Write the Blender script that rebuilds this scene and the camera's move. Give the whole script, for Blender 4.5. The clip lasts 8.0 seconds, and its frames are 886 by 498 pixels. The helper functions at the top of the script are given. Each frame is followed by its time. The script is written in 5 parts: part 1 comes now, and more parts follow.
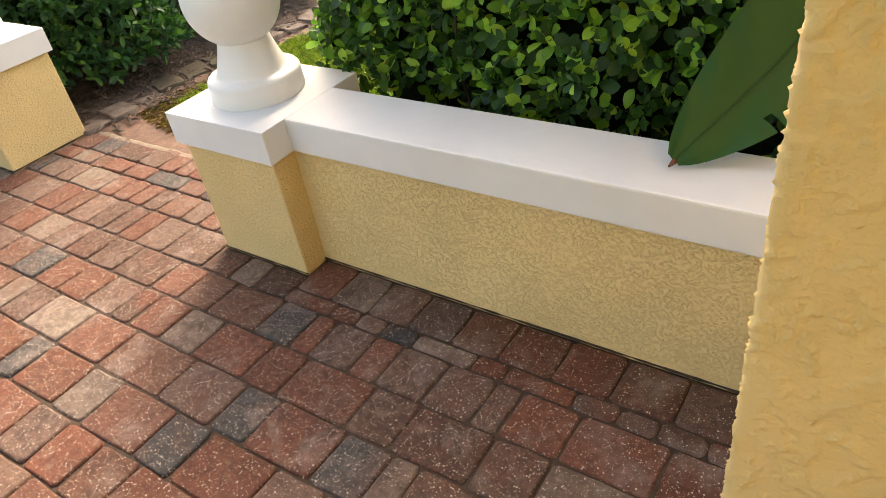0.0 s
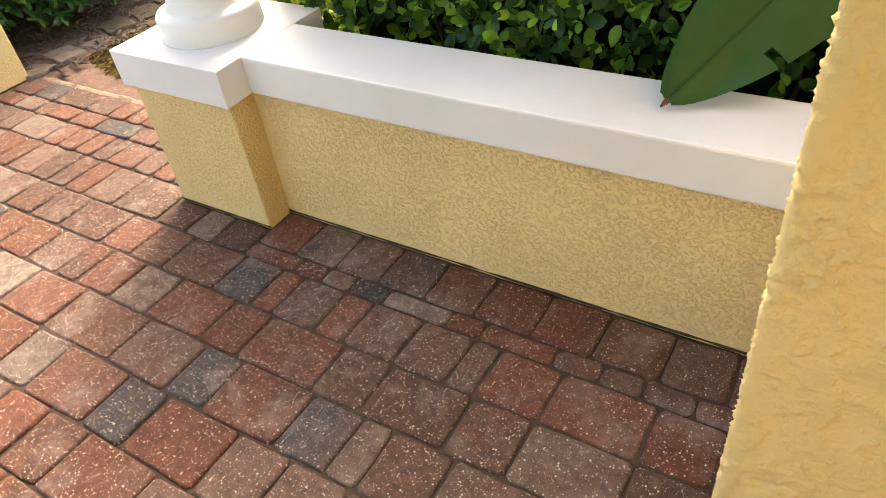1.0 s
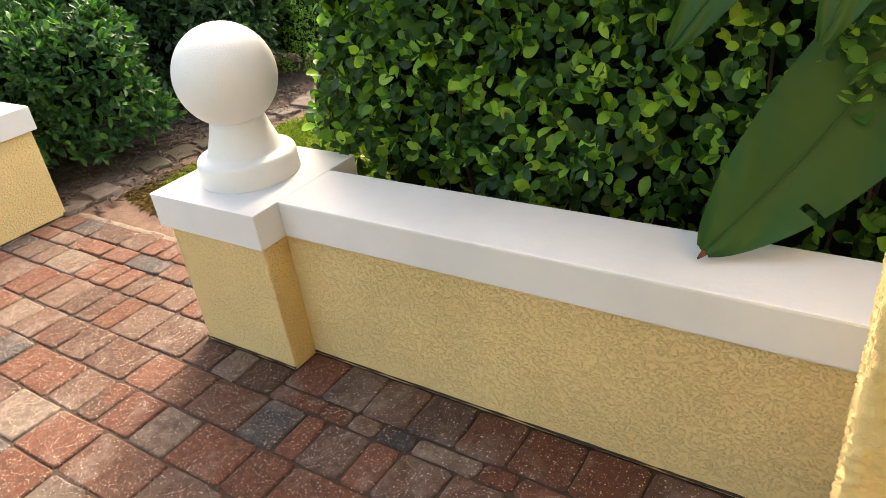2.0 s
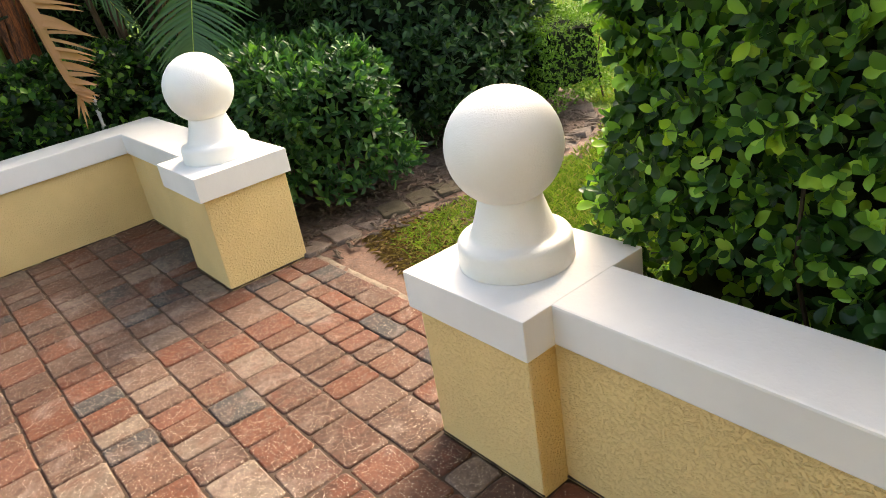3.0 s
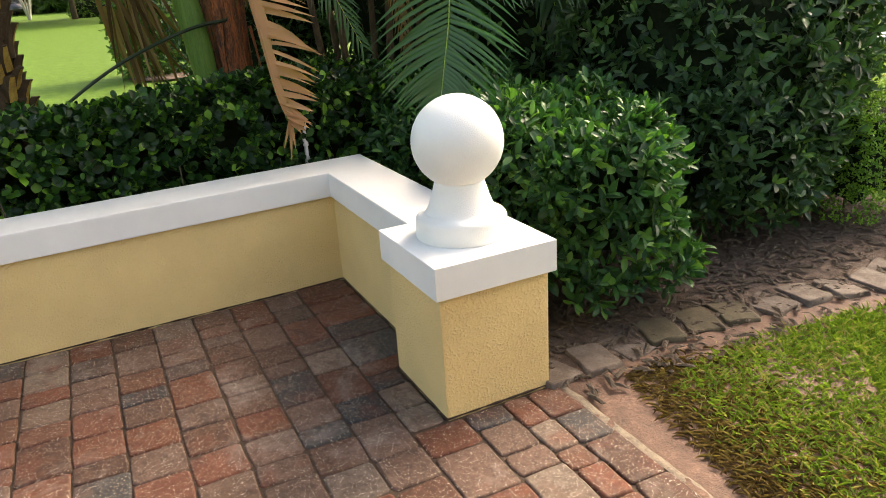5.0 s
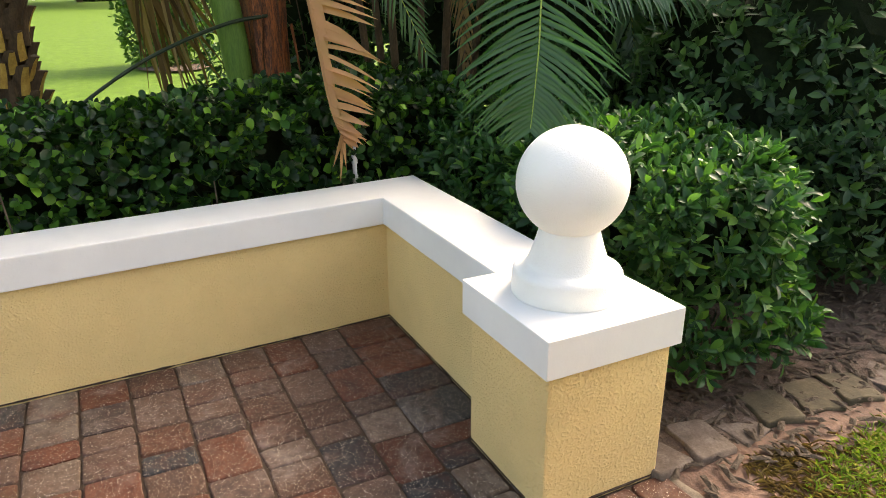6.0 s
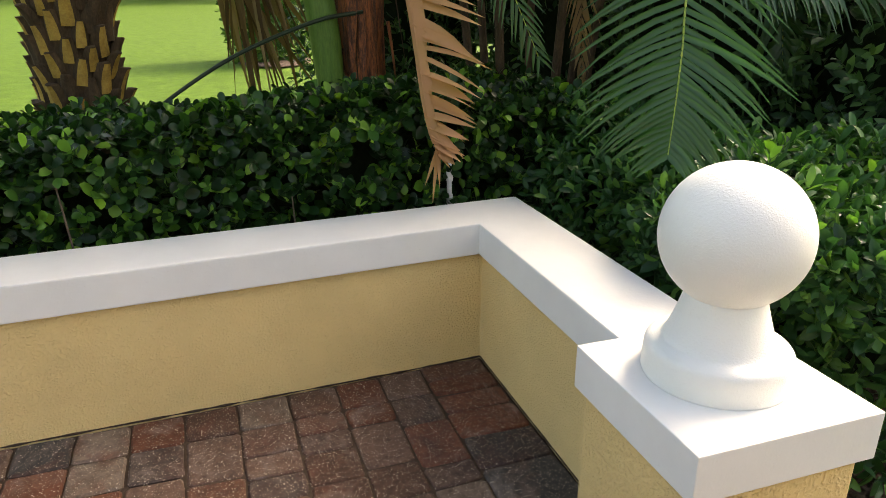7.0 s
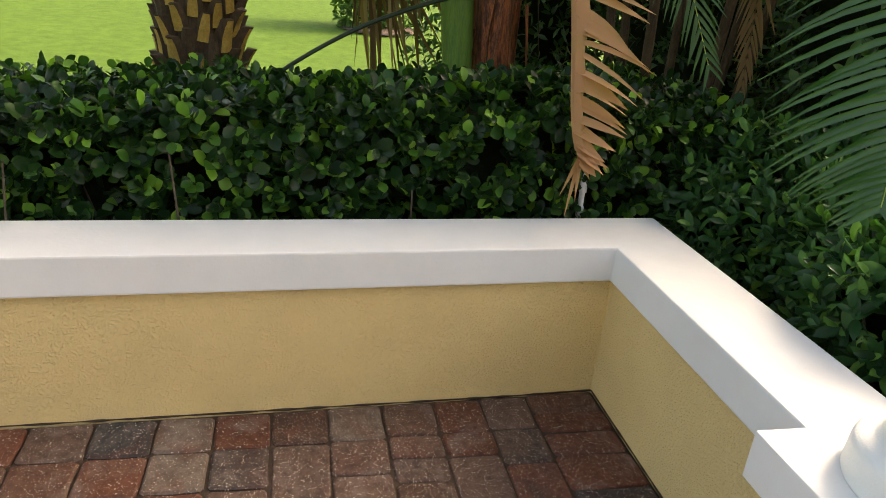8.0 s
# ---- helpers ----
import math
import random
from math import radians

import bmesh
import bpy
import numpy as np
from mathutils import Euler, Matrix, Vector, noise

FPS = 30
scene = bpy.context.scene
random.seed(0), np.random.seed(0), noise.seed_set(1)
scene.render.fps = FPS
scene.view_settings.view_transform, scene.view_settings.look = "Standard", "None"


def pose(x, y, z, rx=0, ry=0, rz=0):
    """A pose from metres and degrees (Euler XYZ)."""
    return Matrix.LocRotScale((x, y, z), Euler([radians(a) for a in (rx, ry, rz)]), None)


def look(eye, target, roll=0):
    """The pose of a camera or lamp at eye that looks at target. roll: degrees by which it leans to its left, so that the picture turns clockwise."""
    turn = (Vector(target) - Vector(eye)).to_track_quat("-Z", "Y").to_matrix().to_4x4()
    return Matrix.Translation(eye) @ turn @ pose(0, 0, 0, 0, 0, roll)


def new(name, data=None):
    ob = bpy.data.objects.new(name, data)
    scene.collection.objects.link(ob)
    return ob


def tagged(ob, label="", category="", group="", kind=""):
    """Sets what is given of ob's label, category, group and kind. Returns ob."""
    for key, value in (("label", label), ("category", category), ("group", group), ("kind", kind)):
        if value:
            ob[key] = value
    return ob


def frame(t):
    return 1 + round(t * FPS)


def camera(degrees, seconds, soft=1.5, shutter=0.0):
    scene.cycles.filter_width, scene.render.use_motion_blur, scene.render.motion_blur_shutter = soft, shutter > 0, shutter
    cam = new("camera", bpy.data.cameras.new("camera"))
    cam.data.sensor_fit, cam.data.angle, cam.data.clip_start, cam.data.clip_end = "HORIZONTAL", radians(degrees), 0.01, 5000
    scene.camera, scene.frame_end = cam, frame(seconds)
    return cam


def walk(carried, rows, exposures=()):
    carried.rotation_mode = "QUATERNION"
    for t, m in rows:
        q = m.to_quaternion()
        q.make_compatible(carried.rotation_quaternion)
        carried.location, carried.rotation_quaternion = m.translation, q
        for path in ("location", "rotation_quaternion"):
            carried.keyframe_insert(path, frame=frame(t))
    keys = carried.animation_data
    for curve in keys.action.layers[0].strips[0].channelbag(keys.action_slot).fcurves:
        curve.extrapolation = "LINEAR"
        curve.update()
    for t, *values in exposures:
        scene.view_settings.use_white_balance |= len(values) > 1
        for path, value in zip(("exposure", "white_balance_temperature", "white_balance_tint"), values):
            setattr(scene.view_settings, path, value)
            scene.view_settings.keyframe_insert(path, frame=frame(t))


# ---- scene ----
cam = camera(64.4, 8.0, soft=0.6)
PATH = [
    (0, (1.72, -1.316, 1.559), (0.708, -0.063, 0.372), -9.7),
    (0.5, (1.645, -1.278, 1.523), (0.812, -0.155, 0.093), -9.6),
    (1, (1.646, -1.246, 1.459), (0.738, -0.017, 0.168), -8.4),
    (1.2, (1.641, -1.239, 1.511), (0.697, 0.071, 0.33), -10.4),
    (2.3, (1.493, -1.231, 1.488), (0.421, 0.177, 0.556), -7.1),
    (2.5, (1.367, -1.112, 1.498), (0.153, 0.234, 0.653), -10.0),
    (3, (1.105, -1.02, 1.523), (-0.352, 0.054, 0.672), -9.7),
    (3.5, (0.746, -1.069, 1.525), (-0.744, 0.031, 0.771), -8.4),
    (4, (0.446, -1.039, 1.525), (-1.07, 0.022, 0.768), -6.3),
    (4.5, (0.14, -0.893, 1.493), (-1.552, -0.088, 0.795), -7.3),
    (4.7, (0.029, -0.893, 1.479), (-1.678, -0.126, 0.774), -5.2),
    (5.8, (-0.590, -1.031, 1.500), (-2.145, -0.166, 0.834), -0.4),
    (6, (-0.708, -1.014, 1.494), (-2.301, -0.222, 0.828), -0.4),
    (6.5, (-0.969, -0.900, 1.506), (-2.644, -0.259, 0.878), 0.4),
    (7, (-1.146, -0.872, 1.475), (-2.829, -0.298, 0.806), 0.0),
    (7.5, (-1.364, -0.962, 1.498), (-2.993, -0.277, 0.798), 2.5),
    (8, (-1.491, -0.994, 1.474), (-3.200, -0.595, 0.746), 5.5),
]
walk(cam, [(t, look(eye, target, roll)) for t, eye, target, roll in PATH],
     exposures=[(0, 2.32, 8500, 14), (0.5, 2.36, 8500, 14), (1, 2.6, 8500, 14), (2.5, 2.3, 8400, 12), (3, 2.2, 8400, 12), (3.5, 2.0, 8400, 12), (4.5, 2.02, 8400, 12), (6, 2.32, 8500, 13), (7, 2.02, 8600, 13), (8, 2.06, 8800, 14)])

# ---------------------------------------------------------------- light
SUN_AZ = Vector((-0.33, 0.94))          # where the sun stands, seen from above
SUN_EL = 41.0
world = bpy.data.worlds.new("world")
scene.world = world
world.use_nodes = True
wn = world.node_tree
sky = wn.nodes.new("ShaderNodeTexSky")
sky.sky_type = "NISHITA"
sky.sun_disc = False
sky.sun_elevation = radians(SUN_EL)
sky.sun_rotation = math.atan2(SUN_AZ.x, SUN_AZ.y)
sky.dust_density = 4.0
sky.air_density = 1.0
wn.links.new(sky.outputs["Color"], wn.nodes["Background"].inputs["Color"])
wn.nodes["Background"].inputs["Strength"].default_value = 0.15
sun_data = bpy.data.lights.new("sun", "SUN")
sun_data.energy = 1.05
sun_data.angle = radians(17)
sun_data.color = (0.97, 0.99, 1.0)
sun = new("sun", sun_data)
flat = SUN_AZ.normalized() * math.cos(radians(SUN_EL))
sun.matrix_world = look((flat.x * 20, flat.y * 20, 20 * math.sin(radians(SUN_EL))), (0, 0, 0))

# ---------------------------------------------------------------- materials


def material(name, rough=0.6, spec=0.5, metal=0.0):
    m = bpy.data.materials.new(name)
    m.use_nodes = True
    b = m.node_tree.nodes["Principled BSDF"]
    b.inputs["Roughness"].default_value = rough
    b.inputs["Specular IOR Level"].default_value = spec
    b.inputs["Metallic"].default_value = metal
    return m, m.node_tree, b


def node(nt, kind, **values):
    n = nt.nodes.new("ShaderNode" + kind)
    for k, v in values.items():
        n.inputs[k].default_value = v
    return n


def coords(nt, scale=(1, 1, 1), world_space=False):
    if world_space:
        src = nt.nodes.new("ShaderNodeNewGeometry").outputs["Position"]
    else:
        src = nt.nodes.new("ShaderNodeTexCoord").outputs["Object"]
    mp = nt.nodes.new("ShaderNodeMapping")
    mp.inputs["Scale"].default_value = scale
    nt.links.new(src, mp.inputs["Vector"])
    return mp.outputs["Vector"]


def noise_tex(nt, vec, scale, detail=3.0, rough=0.55, dist=0.0):
    n = node(nt, "TexNoise", Scale=scale, Detail=detail, Roughness=rough, Distortion=dist)
    if vec is not None:
        nt.links.new(vec, n.inputs["Vector"])
    return n.outputs["Fac"]


def ramp(nt, fac, stops, interp="LINEAR"):
    r = nt.nodes.new("ShaderNodeValToRGB")
    r.color_ramp.interpolation = interp
    els = r.color_ramp.elements
    while len(els) < len(stops):
        els.new(0.5)
    for e, (p, c) in zip(els, stops):
        e.position = p
        e.color = (*c, 1) if len(c) == 3 else c
    nt.links.new(fac, r.inputs["Fac"])
    return r.outputs["Color"]


def mix(nt, fac, a, b, mode="MIX"):
    n = nt.nodes.new("ShaderNodeMix")
    n.data_type = "RGBA"
    n.blend_type = mode
    for value, sock in ((fac, n.inputs["Factor"]), (a, n.inputs["A"]), (b, n.inputs["B"])):
        if isinstance(value, (int, float)):
            sock.default_value = value
        elif isinstance(value, tuple):
            sock.default_value = (*value, 1)
        else:
            nt.links.new(value, sock)
    return n.outputs["Result"]


def maths(nt, op, a, b=0.0):
    n = nt.nodes.new("ShaderNodeMath")
    n.operation = op
    for value, sock in ((a, n.inputs[0]), (b, n.inputs[1])):
        if isinstance(value, (int, float)):
            sock.default_value = value
        else:
            nt.links.new(value, sock)
    return n.outputs[0]


def bump(nt, bsdf, height, strength, distance):
    n = node(nt, "Bump", Strength=strength, Distance=distance)
    nt.links.new(height, n.inputs["Height"])
    nt.links.new(n.outputs["Normal"], bsdf.inputs["Normal"])


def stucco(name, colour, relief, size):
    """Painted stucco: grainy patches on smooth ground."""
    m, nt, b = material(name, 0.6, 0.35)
    v = coords(nt, world_space=True)
    wide = coords(nt, (1.0, 1.0, 1.15), True)
    grain = noise_tex(nt, wide, 80.0 * size, 3.0, 0.55, 0.2)
    ridge = ramp(nt, grain, [(0.44, (0, 0, 0)), (0.72, (1, 1, 1))], "EASE")
    patch_mask = ramp(nt, noise_tex(nt, v, 6.0, 3.0, 0.6), [(0.36, (0.72, 0.72, 0.72)), (0.64, (1, 1, 1))])
    h = mix(nt, 1.0, ridge, patch_mask, "MULTIPLY")
    bump(nt, b, h, relief, 0.0048)
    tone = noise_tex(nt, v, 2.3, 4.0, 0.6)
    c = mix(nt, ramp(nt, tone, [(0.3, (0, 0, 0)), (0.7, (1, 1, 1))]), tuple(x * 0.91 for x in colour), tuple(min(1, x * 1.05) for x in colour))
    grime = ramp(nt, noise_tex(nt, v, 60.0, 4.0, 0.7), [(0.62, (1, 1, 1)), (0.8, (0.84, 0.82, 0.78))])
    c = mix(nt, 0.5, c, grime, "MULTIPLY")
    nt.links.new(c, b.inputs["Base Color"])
    return m


def foliage(name, stops, rough=0.42, spec=0.27):
    m, nt, b = material(name, rough + 0.06, spec)
    g = nt.nodes.new("ShaderNodeNewGeometry")
    c = ramp(nt, g.outputs["Random Per Island"], stops)
    v = coords(nt, world_space=True)
    n = noise_tex(nt, v, 9.0, 2.0)
    c = mix(nt, ramp(nt, n, [(0.35, (0.0,) * 3), (0.7, (0.45,) * 3)]), c, mix(nt, 1.0, c, (0.75, 0.95, 0.6), "MULTIPLY"))
    nt.links.new(c, b.inputs["Base Color"])
    fine = noise_tex(nt, v, 220.0, 2.0)
    bump(nt, b, fine, 0.15, 0.002)
    # thin leaves let some light through
    tr = nt.nodes.new("ShaderNodeBsdfTranslucent")
    nt.links.new(mix(nt, 1.0, c, (1.3, 1.5, 0.6), "MULTIPLY"), tr.inputs["Color"])
    ms = nt.nodes.new("ShaderNodeMixShader")
    ms.inputs[0].default_value = 0.3
    nt.links.new(b.outputs[0], ms.inputs[1])
    nt.links.new(tr.outputs[0], ms.inputs[2])
    nt.links.new(ms.outputs[0], nt.nodes["Material Output"].inputs["Surface"])
    return m


def mottled(name, stops, scale, rough=0.8, spec=0.3, relief=0.4, dist=0.005, stretch=(1, 1, 1), fine=6.0):
    m, nt, b = material(name, rough, spec)
    v = coords(nt, stretch, world_space=True)
    n = noise_tex(nt, v, scale, 6.0, 0.65)
    f = noise_tex(nt, v, scale * fine, 4.0, 0.7)
    k = mix(nt, 0.4, n, f)
    nt.links.new(ramp(nt, k, stops), b.inputs["Base Color"])
    bump(nt, b, k, relief, dist)
    return m


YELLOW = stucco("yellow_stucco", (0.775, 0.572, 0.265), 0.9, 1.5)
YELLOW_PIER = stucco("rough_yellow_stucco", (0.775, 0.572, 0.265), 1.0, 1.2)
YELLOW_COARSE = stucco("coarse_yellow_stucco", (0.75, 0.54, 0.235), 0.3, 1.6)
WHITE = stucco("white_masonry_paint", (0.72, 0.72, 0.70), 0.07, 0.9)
WHITE.node_tree.nodes["Principled BSDF"].inputs["Roughness"].default_value = 0.46
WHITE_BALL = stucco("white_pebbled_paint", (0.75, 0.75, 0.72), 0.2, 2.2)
WHITE_BALL.node_tree.nodes["Principled BSDF"].inputs["Roughness"].default_value = 0.45


def paver_material():
    m, nt, b = material("tumbled_concrete_paver", 0.7, 0.22)
    info = nt.nodes.new("ShaderNodeObjectInfo").outputs["Random"]
    v = coords(nt, world_space=True)
    base = ramp(nt, info, [(0.0, (0.092, 0.035, 0.019)), (0.17, (0.117, 0.042, 0.024)), (0.19, (0.068, 0.035, 0.024)),
                           (0.34, (0.092, 0.051, 0.034)), (0.36, (0.138, 0.048, 0.027)), (0.48, (0.117, 0.050, 0.032)),
                           (0.50, (0.110, 0.064, 0.046)), (0.70, (0.094, 0.057, 0.042)), (0.72, (0.034, 0.033, 0.033)),
                           (0.82, (0.056, 0.050, 0.046)), (0.83, (0.152, 0.104, 0.077)), (0.90, (0.138, 0.103, 0.078)), (0.92, (0.102, 0.045, 0.027))])
    second = ramp(nt, noise_tex(nt, v, 7.0, 4.0, 0.6, 0.4), [(0.46, (0, 0, 0)), (0.70, (0.7,) * 3)])
    other = ramp(nt, maths(nt, "FRACT", maths(nt, "MULTIPLY", info, 7.31)), [(0.0, (0.045, 0.033, 0.030)), (0.4, (0.125, 0.037, 0.02)), (0.7, (0.08, 0.045, 0.032)), (1.0, (0.16, 0.09, 0.065))])
    c = mix(nt, second, base, other)
    fine = noise_tex(nt, v, 160.0, 4.0, 0.7)
    c = mix(nt, 0.55, c, ramp(nt, fine, [(0.3, (0.45,) * 3), (0.7, (1.35,) * 3)]), "MULTIPLY")
    bloom = ramp(nt, noise_tex(nt, v, 4.2, 5.0, 0.7, 0.5), [(0.53, (0, 0, 0)), (0.70, (0.6,) * 3)])
    c = mix(nt, bloom, c, (0.20, 0.155, 0.13))
    blot = noise_tex(nt, v, 34.0, 4.0, 0.65)
    c = mix(nt, 0.7, c, ramp(nt, blot, [(0.32, (0.55,) * 3), (0.68, (1.4,) * 3)]), "MULTIPLY")
    # pale aggregate grains at two sizes
    for scale, cut, col in ((150.0, 0.22, (0.50, 0.42, 0.33)), (260.0, 0.26, (0.34, 0.265, 0.20))):
        vo = node(nt, "TexVoronoi", Scale=scale)
        nt.links.new(v, vo.inputs["Vector"])
        sep = nt.nodes.new("ShaderNodeSeparateColor")
        nt.links.new(vo.outputs["Color"], sep.inputs[0])
        pick = maths(nt, "GREATER_THAN", sep.outputs[0], 0.66)
        near = maths(nt, "LESS_THAN", vo.outputs["Distance"], maths(nt, "MULTIPLY", sep.outputs[1], cut + 0.18))
        c = mix(nt, maths(nt, "MULTIPLY", pick, near), c, col)
    nt.links.new(c, b.inputs["Base Color"])
    rough = ramp(nt, fine, [(0.3, (0.55,) * 3), (0.7, (0.85,) * 3)])
    nt.links.new(rough, b.inputs["Roughness"])
    h = mix(nt, 0.5, fine, noise_tex(nt, v, 28.0, 3.0))
    bump(nt, b, h, 0.55, 0.004)
    return m


PAVER = paver_material()
SAND = mottled("joint_sand", [(0.3, (0.0239, 0.0147, 0.0092)), (0.7, (0.0782, 0.0488, 0.0313))], 40.0)
SOIL = mottled("damp_mulched_soil", [(0.25, (0.0281, 0.0187, 0.014)), (0.5, (0.0936, 0.0655, 0.0499)), (0.75, (0.2184, 0.156, 0.117))], 22.0, 0.9, 0.2, 1.0, 0.02)
RED_SOIL = mottled("reddish_wet_soil", [(0.3, (0.0455, 0.026, 0.0182)), (0.55, (0.1365, 0.0728, 0.0468)), (0.75, (0.26, 0.1625, 0.1105))], 14.0, 0.75, 0.4, 0.8, 0.015)
MORTAR = mottled("pale_cement", [(0.3, (0.07, 0.05, 0.035)), (0.7, (0.26, 0.21, 0.155))], 30.0, 0.85, 0.3, 0.8, 0.01)
EDGE_BRICK = mottled("weathered_edging_block", [(0.25, (0.0442, 0.0338, 0.0273)), (0.5, (0.117, 0.0884, 0.0689)), (0.72, (0.2145, 0.1755, 0.1456))], 16.0, 0.85, 0.3, 0.8, 0.008)
MOSSY = mottled("mossy_edging_block", [(0.25, (0.024, 0.021, 0.012)), (0.55, (0.070, 0.056, 0.032)), (0.75, (0.135, 0.108, 0.078))], 16.0, 0.85, 0.3, 0.8, 0.008)
LAWN = mottled("lawn_turf", [(0.25, (0.040, 0.080, 0.010)), (0.5, (0.072, 0.138, 0.015)), (0.75, (0.115, 0.20, 0.026))], 6.0, 0.9, 0.15, 1.0, 0.03, fine=9.0)
WALK_CONC = mottled("pale_concrete_walk", [(0.3, (0.336, 0.32, 0.296)), (0.7, (0.464, 0.448, 0.416))], 8.0, 0.85)
ASPHALT = mottled("grey_asphalt", [(0.3, (0.14, 0.14, 0.14)), (0.7, (0.24, 0.24, 0.24))], 20.0, 0.85)
BLADE = foliage("grass_blade", [(0.0, (0.10, 0.16, 0.025)), (0.45, (0.175, 0.265, 0.04)), (0.78, (0.26, 0.35, 0.07)), (0.86, (0.33, 0.30, 0.12)), (1.0, (0.38, 0.28, 0.16))], 0.5, 0.3)
HEDGE_LEAF = foliage("hedge_leaf", [(0.0, (0.0148, 0.0486, 0.0169)), (0.45, (0.0338, 0.1035, 0.0275)), (0.68, (0.0739, 0.1954, 0.0359)), (0.82, (0.1795, 0.3802, 0.0528)), (1.0, (0.3379, 0.5491, 0.0898))], 0.30)
LOW_LEAF = foliage("low_hedge_leaf", [(0.0, (0.007, 0.024, 0.008)), (0.55, (0.013, 0.046, 0.013)), (0.78, (0.030, 0.095, 0.018)), (0.91, (0.08, 0.20, 0.028)), (1.0, (0.19, 0.36, 0.048))], 0.28)
BUSH_LEAF = foliage("shrub_leaf", [(0.0, (0.0134, 0.0471, 0.0195)), (0.5, (0.0256, 0.0912, 0.0287)), (0.8, (0.0544, 0.1486, 0.04)), (1.0, (0.1189, 0.2501, 0.0512))], 0.32)
DARK_LEAF = foliage("dark_shrub_leaf", [(0.0, (0.0158, 0.0423, 0.0201)), (0.6, (0.0323, 0.0804, 0.0323)), (1.0, (0.0746, 0.1535, 0.0502))], 0.3)
BOX_LEAF = foliage("boxwood_leaf", [(0.0, (0.053, 0.122, 0.016)), (0.5, (0.106, 0.223, 0.026)), (1.0, (0.185, 0.324, 0.048))], 0.42)
FAR_LEAF = foliage("tree_leaf", [(0.0, (0.03, 0.07, 0.015)), (0.6, (0.06, 0.13, 0.025)), (1.0, (0.13, 0.23, 0.045))], 0.5)
FROND = foliage("palm_frond", [(0.0, (0.0134, 0.0506, 0.0158)), (0.6, (0.0225, 0.081, 0.0204)), (1.0, (0.045, 0.1237, 0.0281))], 0.22, 0.5)
DRY = foliage("dry_frond", [(0.0, (0.34, 0.17, 0.08)), (0.5, (0.42, 0.22, 0.11)), (1.0, (0.50, 0.29, 0.16))], 0.6, 0.3)
RIB = foliage("frond_rib", [(0.0, (0.26, 0.34, 0.07)), (1.0, (0.36, 0.42, 0.11))], 0.4)
BIGLEAF = foliage("broad_leaf", [(0.0, (0.022, 0.085, 0.022)), (1.0, (0.03, 0.10, 0.026))], 0.33)
STEM_GREEN = mottled("green_stalk", [(0.3, (0.04, 0.10, 0.015)), (0.55, (0.10, 0.20, 0.03)), (0.75, (0.16, 0.24, 0.06))], 9.0, 0.5, 0.4, 0.2, 0.004, (4, 4, 0.6))
STEM_DARK = mottled("dark_stalk", [(0.3, (0.012, 0.022, 0.012)), (0.7, (0.03, 0.05, 0.025))], 20.0, 0.5)
BARK_RED = mottled("red_brown_sheath", [(0.34, (0.02, 0.011, 0.008)), (0.46, (0.11, 0.04, 0.02)), (0.56, (0.36, 0.11, 0.035)), (0.68, (0.16, 0.09, 0.05))], 8.0, 0.7, 0.3, 0.8, 0.02, (3, 3, 0.5))
BARK = mottled("grey_brown_bark", [(0.3, (0.03, 0.022, 0.016)), (0.7, (0.12, 0.09, 0.065))], 14.0, 0.9, 0.2, 1.0, 0.02, (1, 1, 0.3))
BOOT_DARK = mottled("dark_leaf_base", [(0.3, (0.022, 0.015, 0.010)), (0.6, (0.085, 0.055, 0.030)), (0.8, (0.17, 0.11, 0.055))], 22.0, 0.85, 0.2, 1.0, 0.01, (1, 1, 0.4))
BOOT_GOLD = mottled("golden_leaf_base", [(0.3, (0.20, 0.11, 0.025)), (0.6, (0.40, 0.26, 0.06)), (0.8, (0.50, 0.34, 0.10))], 18.0, 0.8, 0.2, 0.8, 0.01)
# near-black core colour stands in for the shade deep inside foliage
CORE = mottled("foliage_shade_core", [(0.3, (0.006, 0.011, 0.005)), (0.7, (0.018, 0.028, 0.012))], 30.0, 0.95, 0.1, 1.0, 0.03)
HOSE = mottled("blue_vinyl_hose", [(0.3, (0.01, 0.13, 0.42)), (0.7, (0.015, 0.17, 0.50))], 6.0, 0.35, 0.5, 0.05, 0.001)
PRINT = mottled("pale_print", [(0.3, (0.25, 0.4, 0.6)), (0.7, (0.32, 0.47, 0.66))], 80.0, 0.5)
PIPE = mottled("grey_pvc", [(0.3, (0.42, 0.42, 0.42)), (0.7, (0.60, 0.60, 0.60))], 30.0, 0.5)
CAR_PAINT = mottled("dark_car_paint", [(0.3, (0.02, 0.02, 0.025)), (0.7, (0.03, 0.03, 0.035))], 3.0, 0.25, 0.6, 0.0)
TYRE = mottled("tyre_rubber", [(0.3, (0.012,) * 3), (0.7, (0.02,) * 3)], 20.0, 0.8)
GLASS_DARK = mottled("dark_car_glass", [(0.3, (0.015,) * 3), (0.7, (0.02,) * 3)], 3.0, 0.08, 0.8, 0.0)
CHROME = mottled("rim_metal", [(0.3, (0.4,) * 3), (0.7, (0.5,) * 3)], 8.0, 0.3, 0.5, 0.0)
UNSEEN_WALL = stucco("unseen_wall_stucco", (0.66, 0.47, 0.19), 0.5, 0.8)
CEIL = stucco("porch_ceiling_paint", (0.75, 0.74, 0.70), 0.2, 1.0)

# ---------------------------------------------------------------- builders


def mesh_object(name, bm, mat, smooth=False):
    me = bpy.data.meshes.new(name)
    bm.to_mesh(me)
    bm.free()
    if smooth:
        me.polygons.foreach_set("use_smooth", [True] * len(me.polygons))
    me.materials.append(mat)
    return new(name, me)


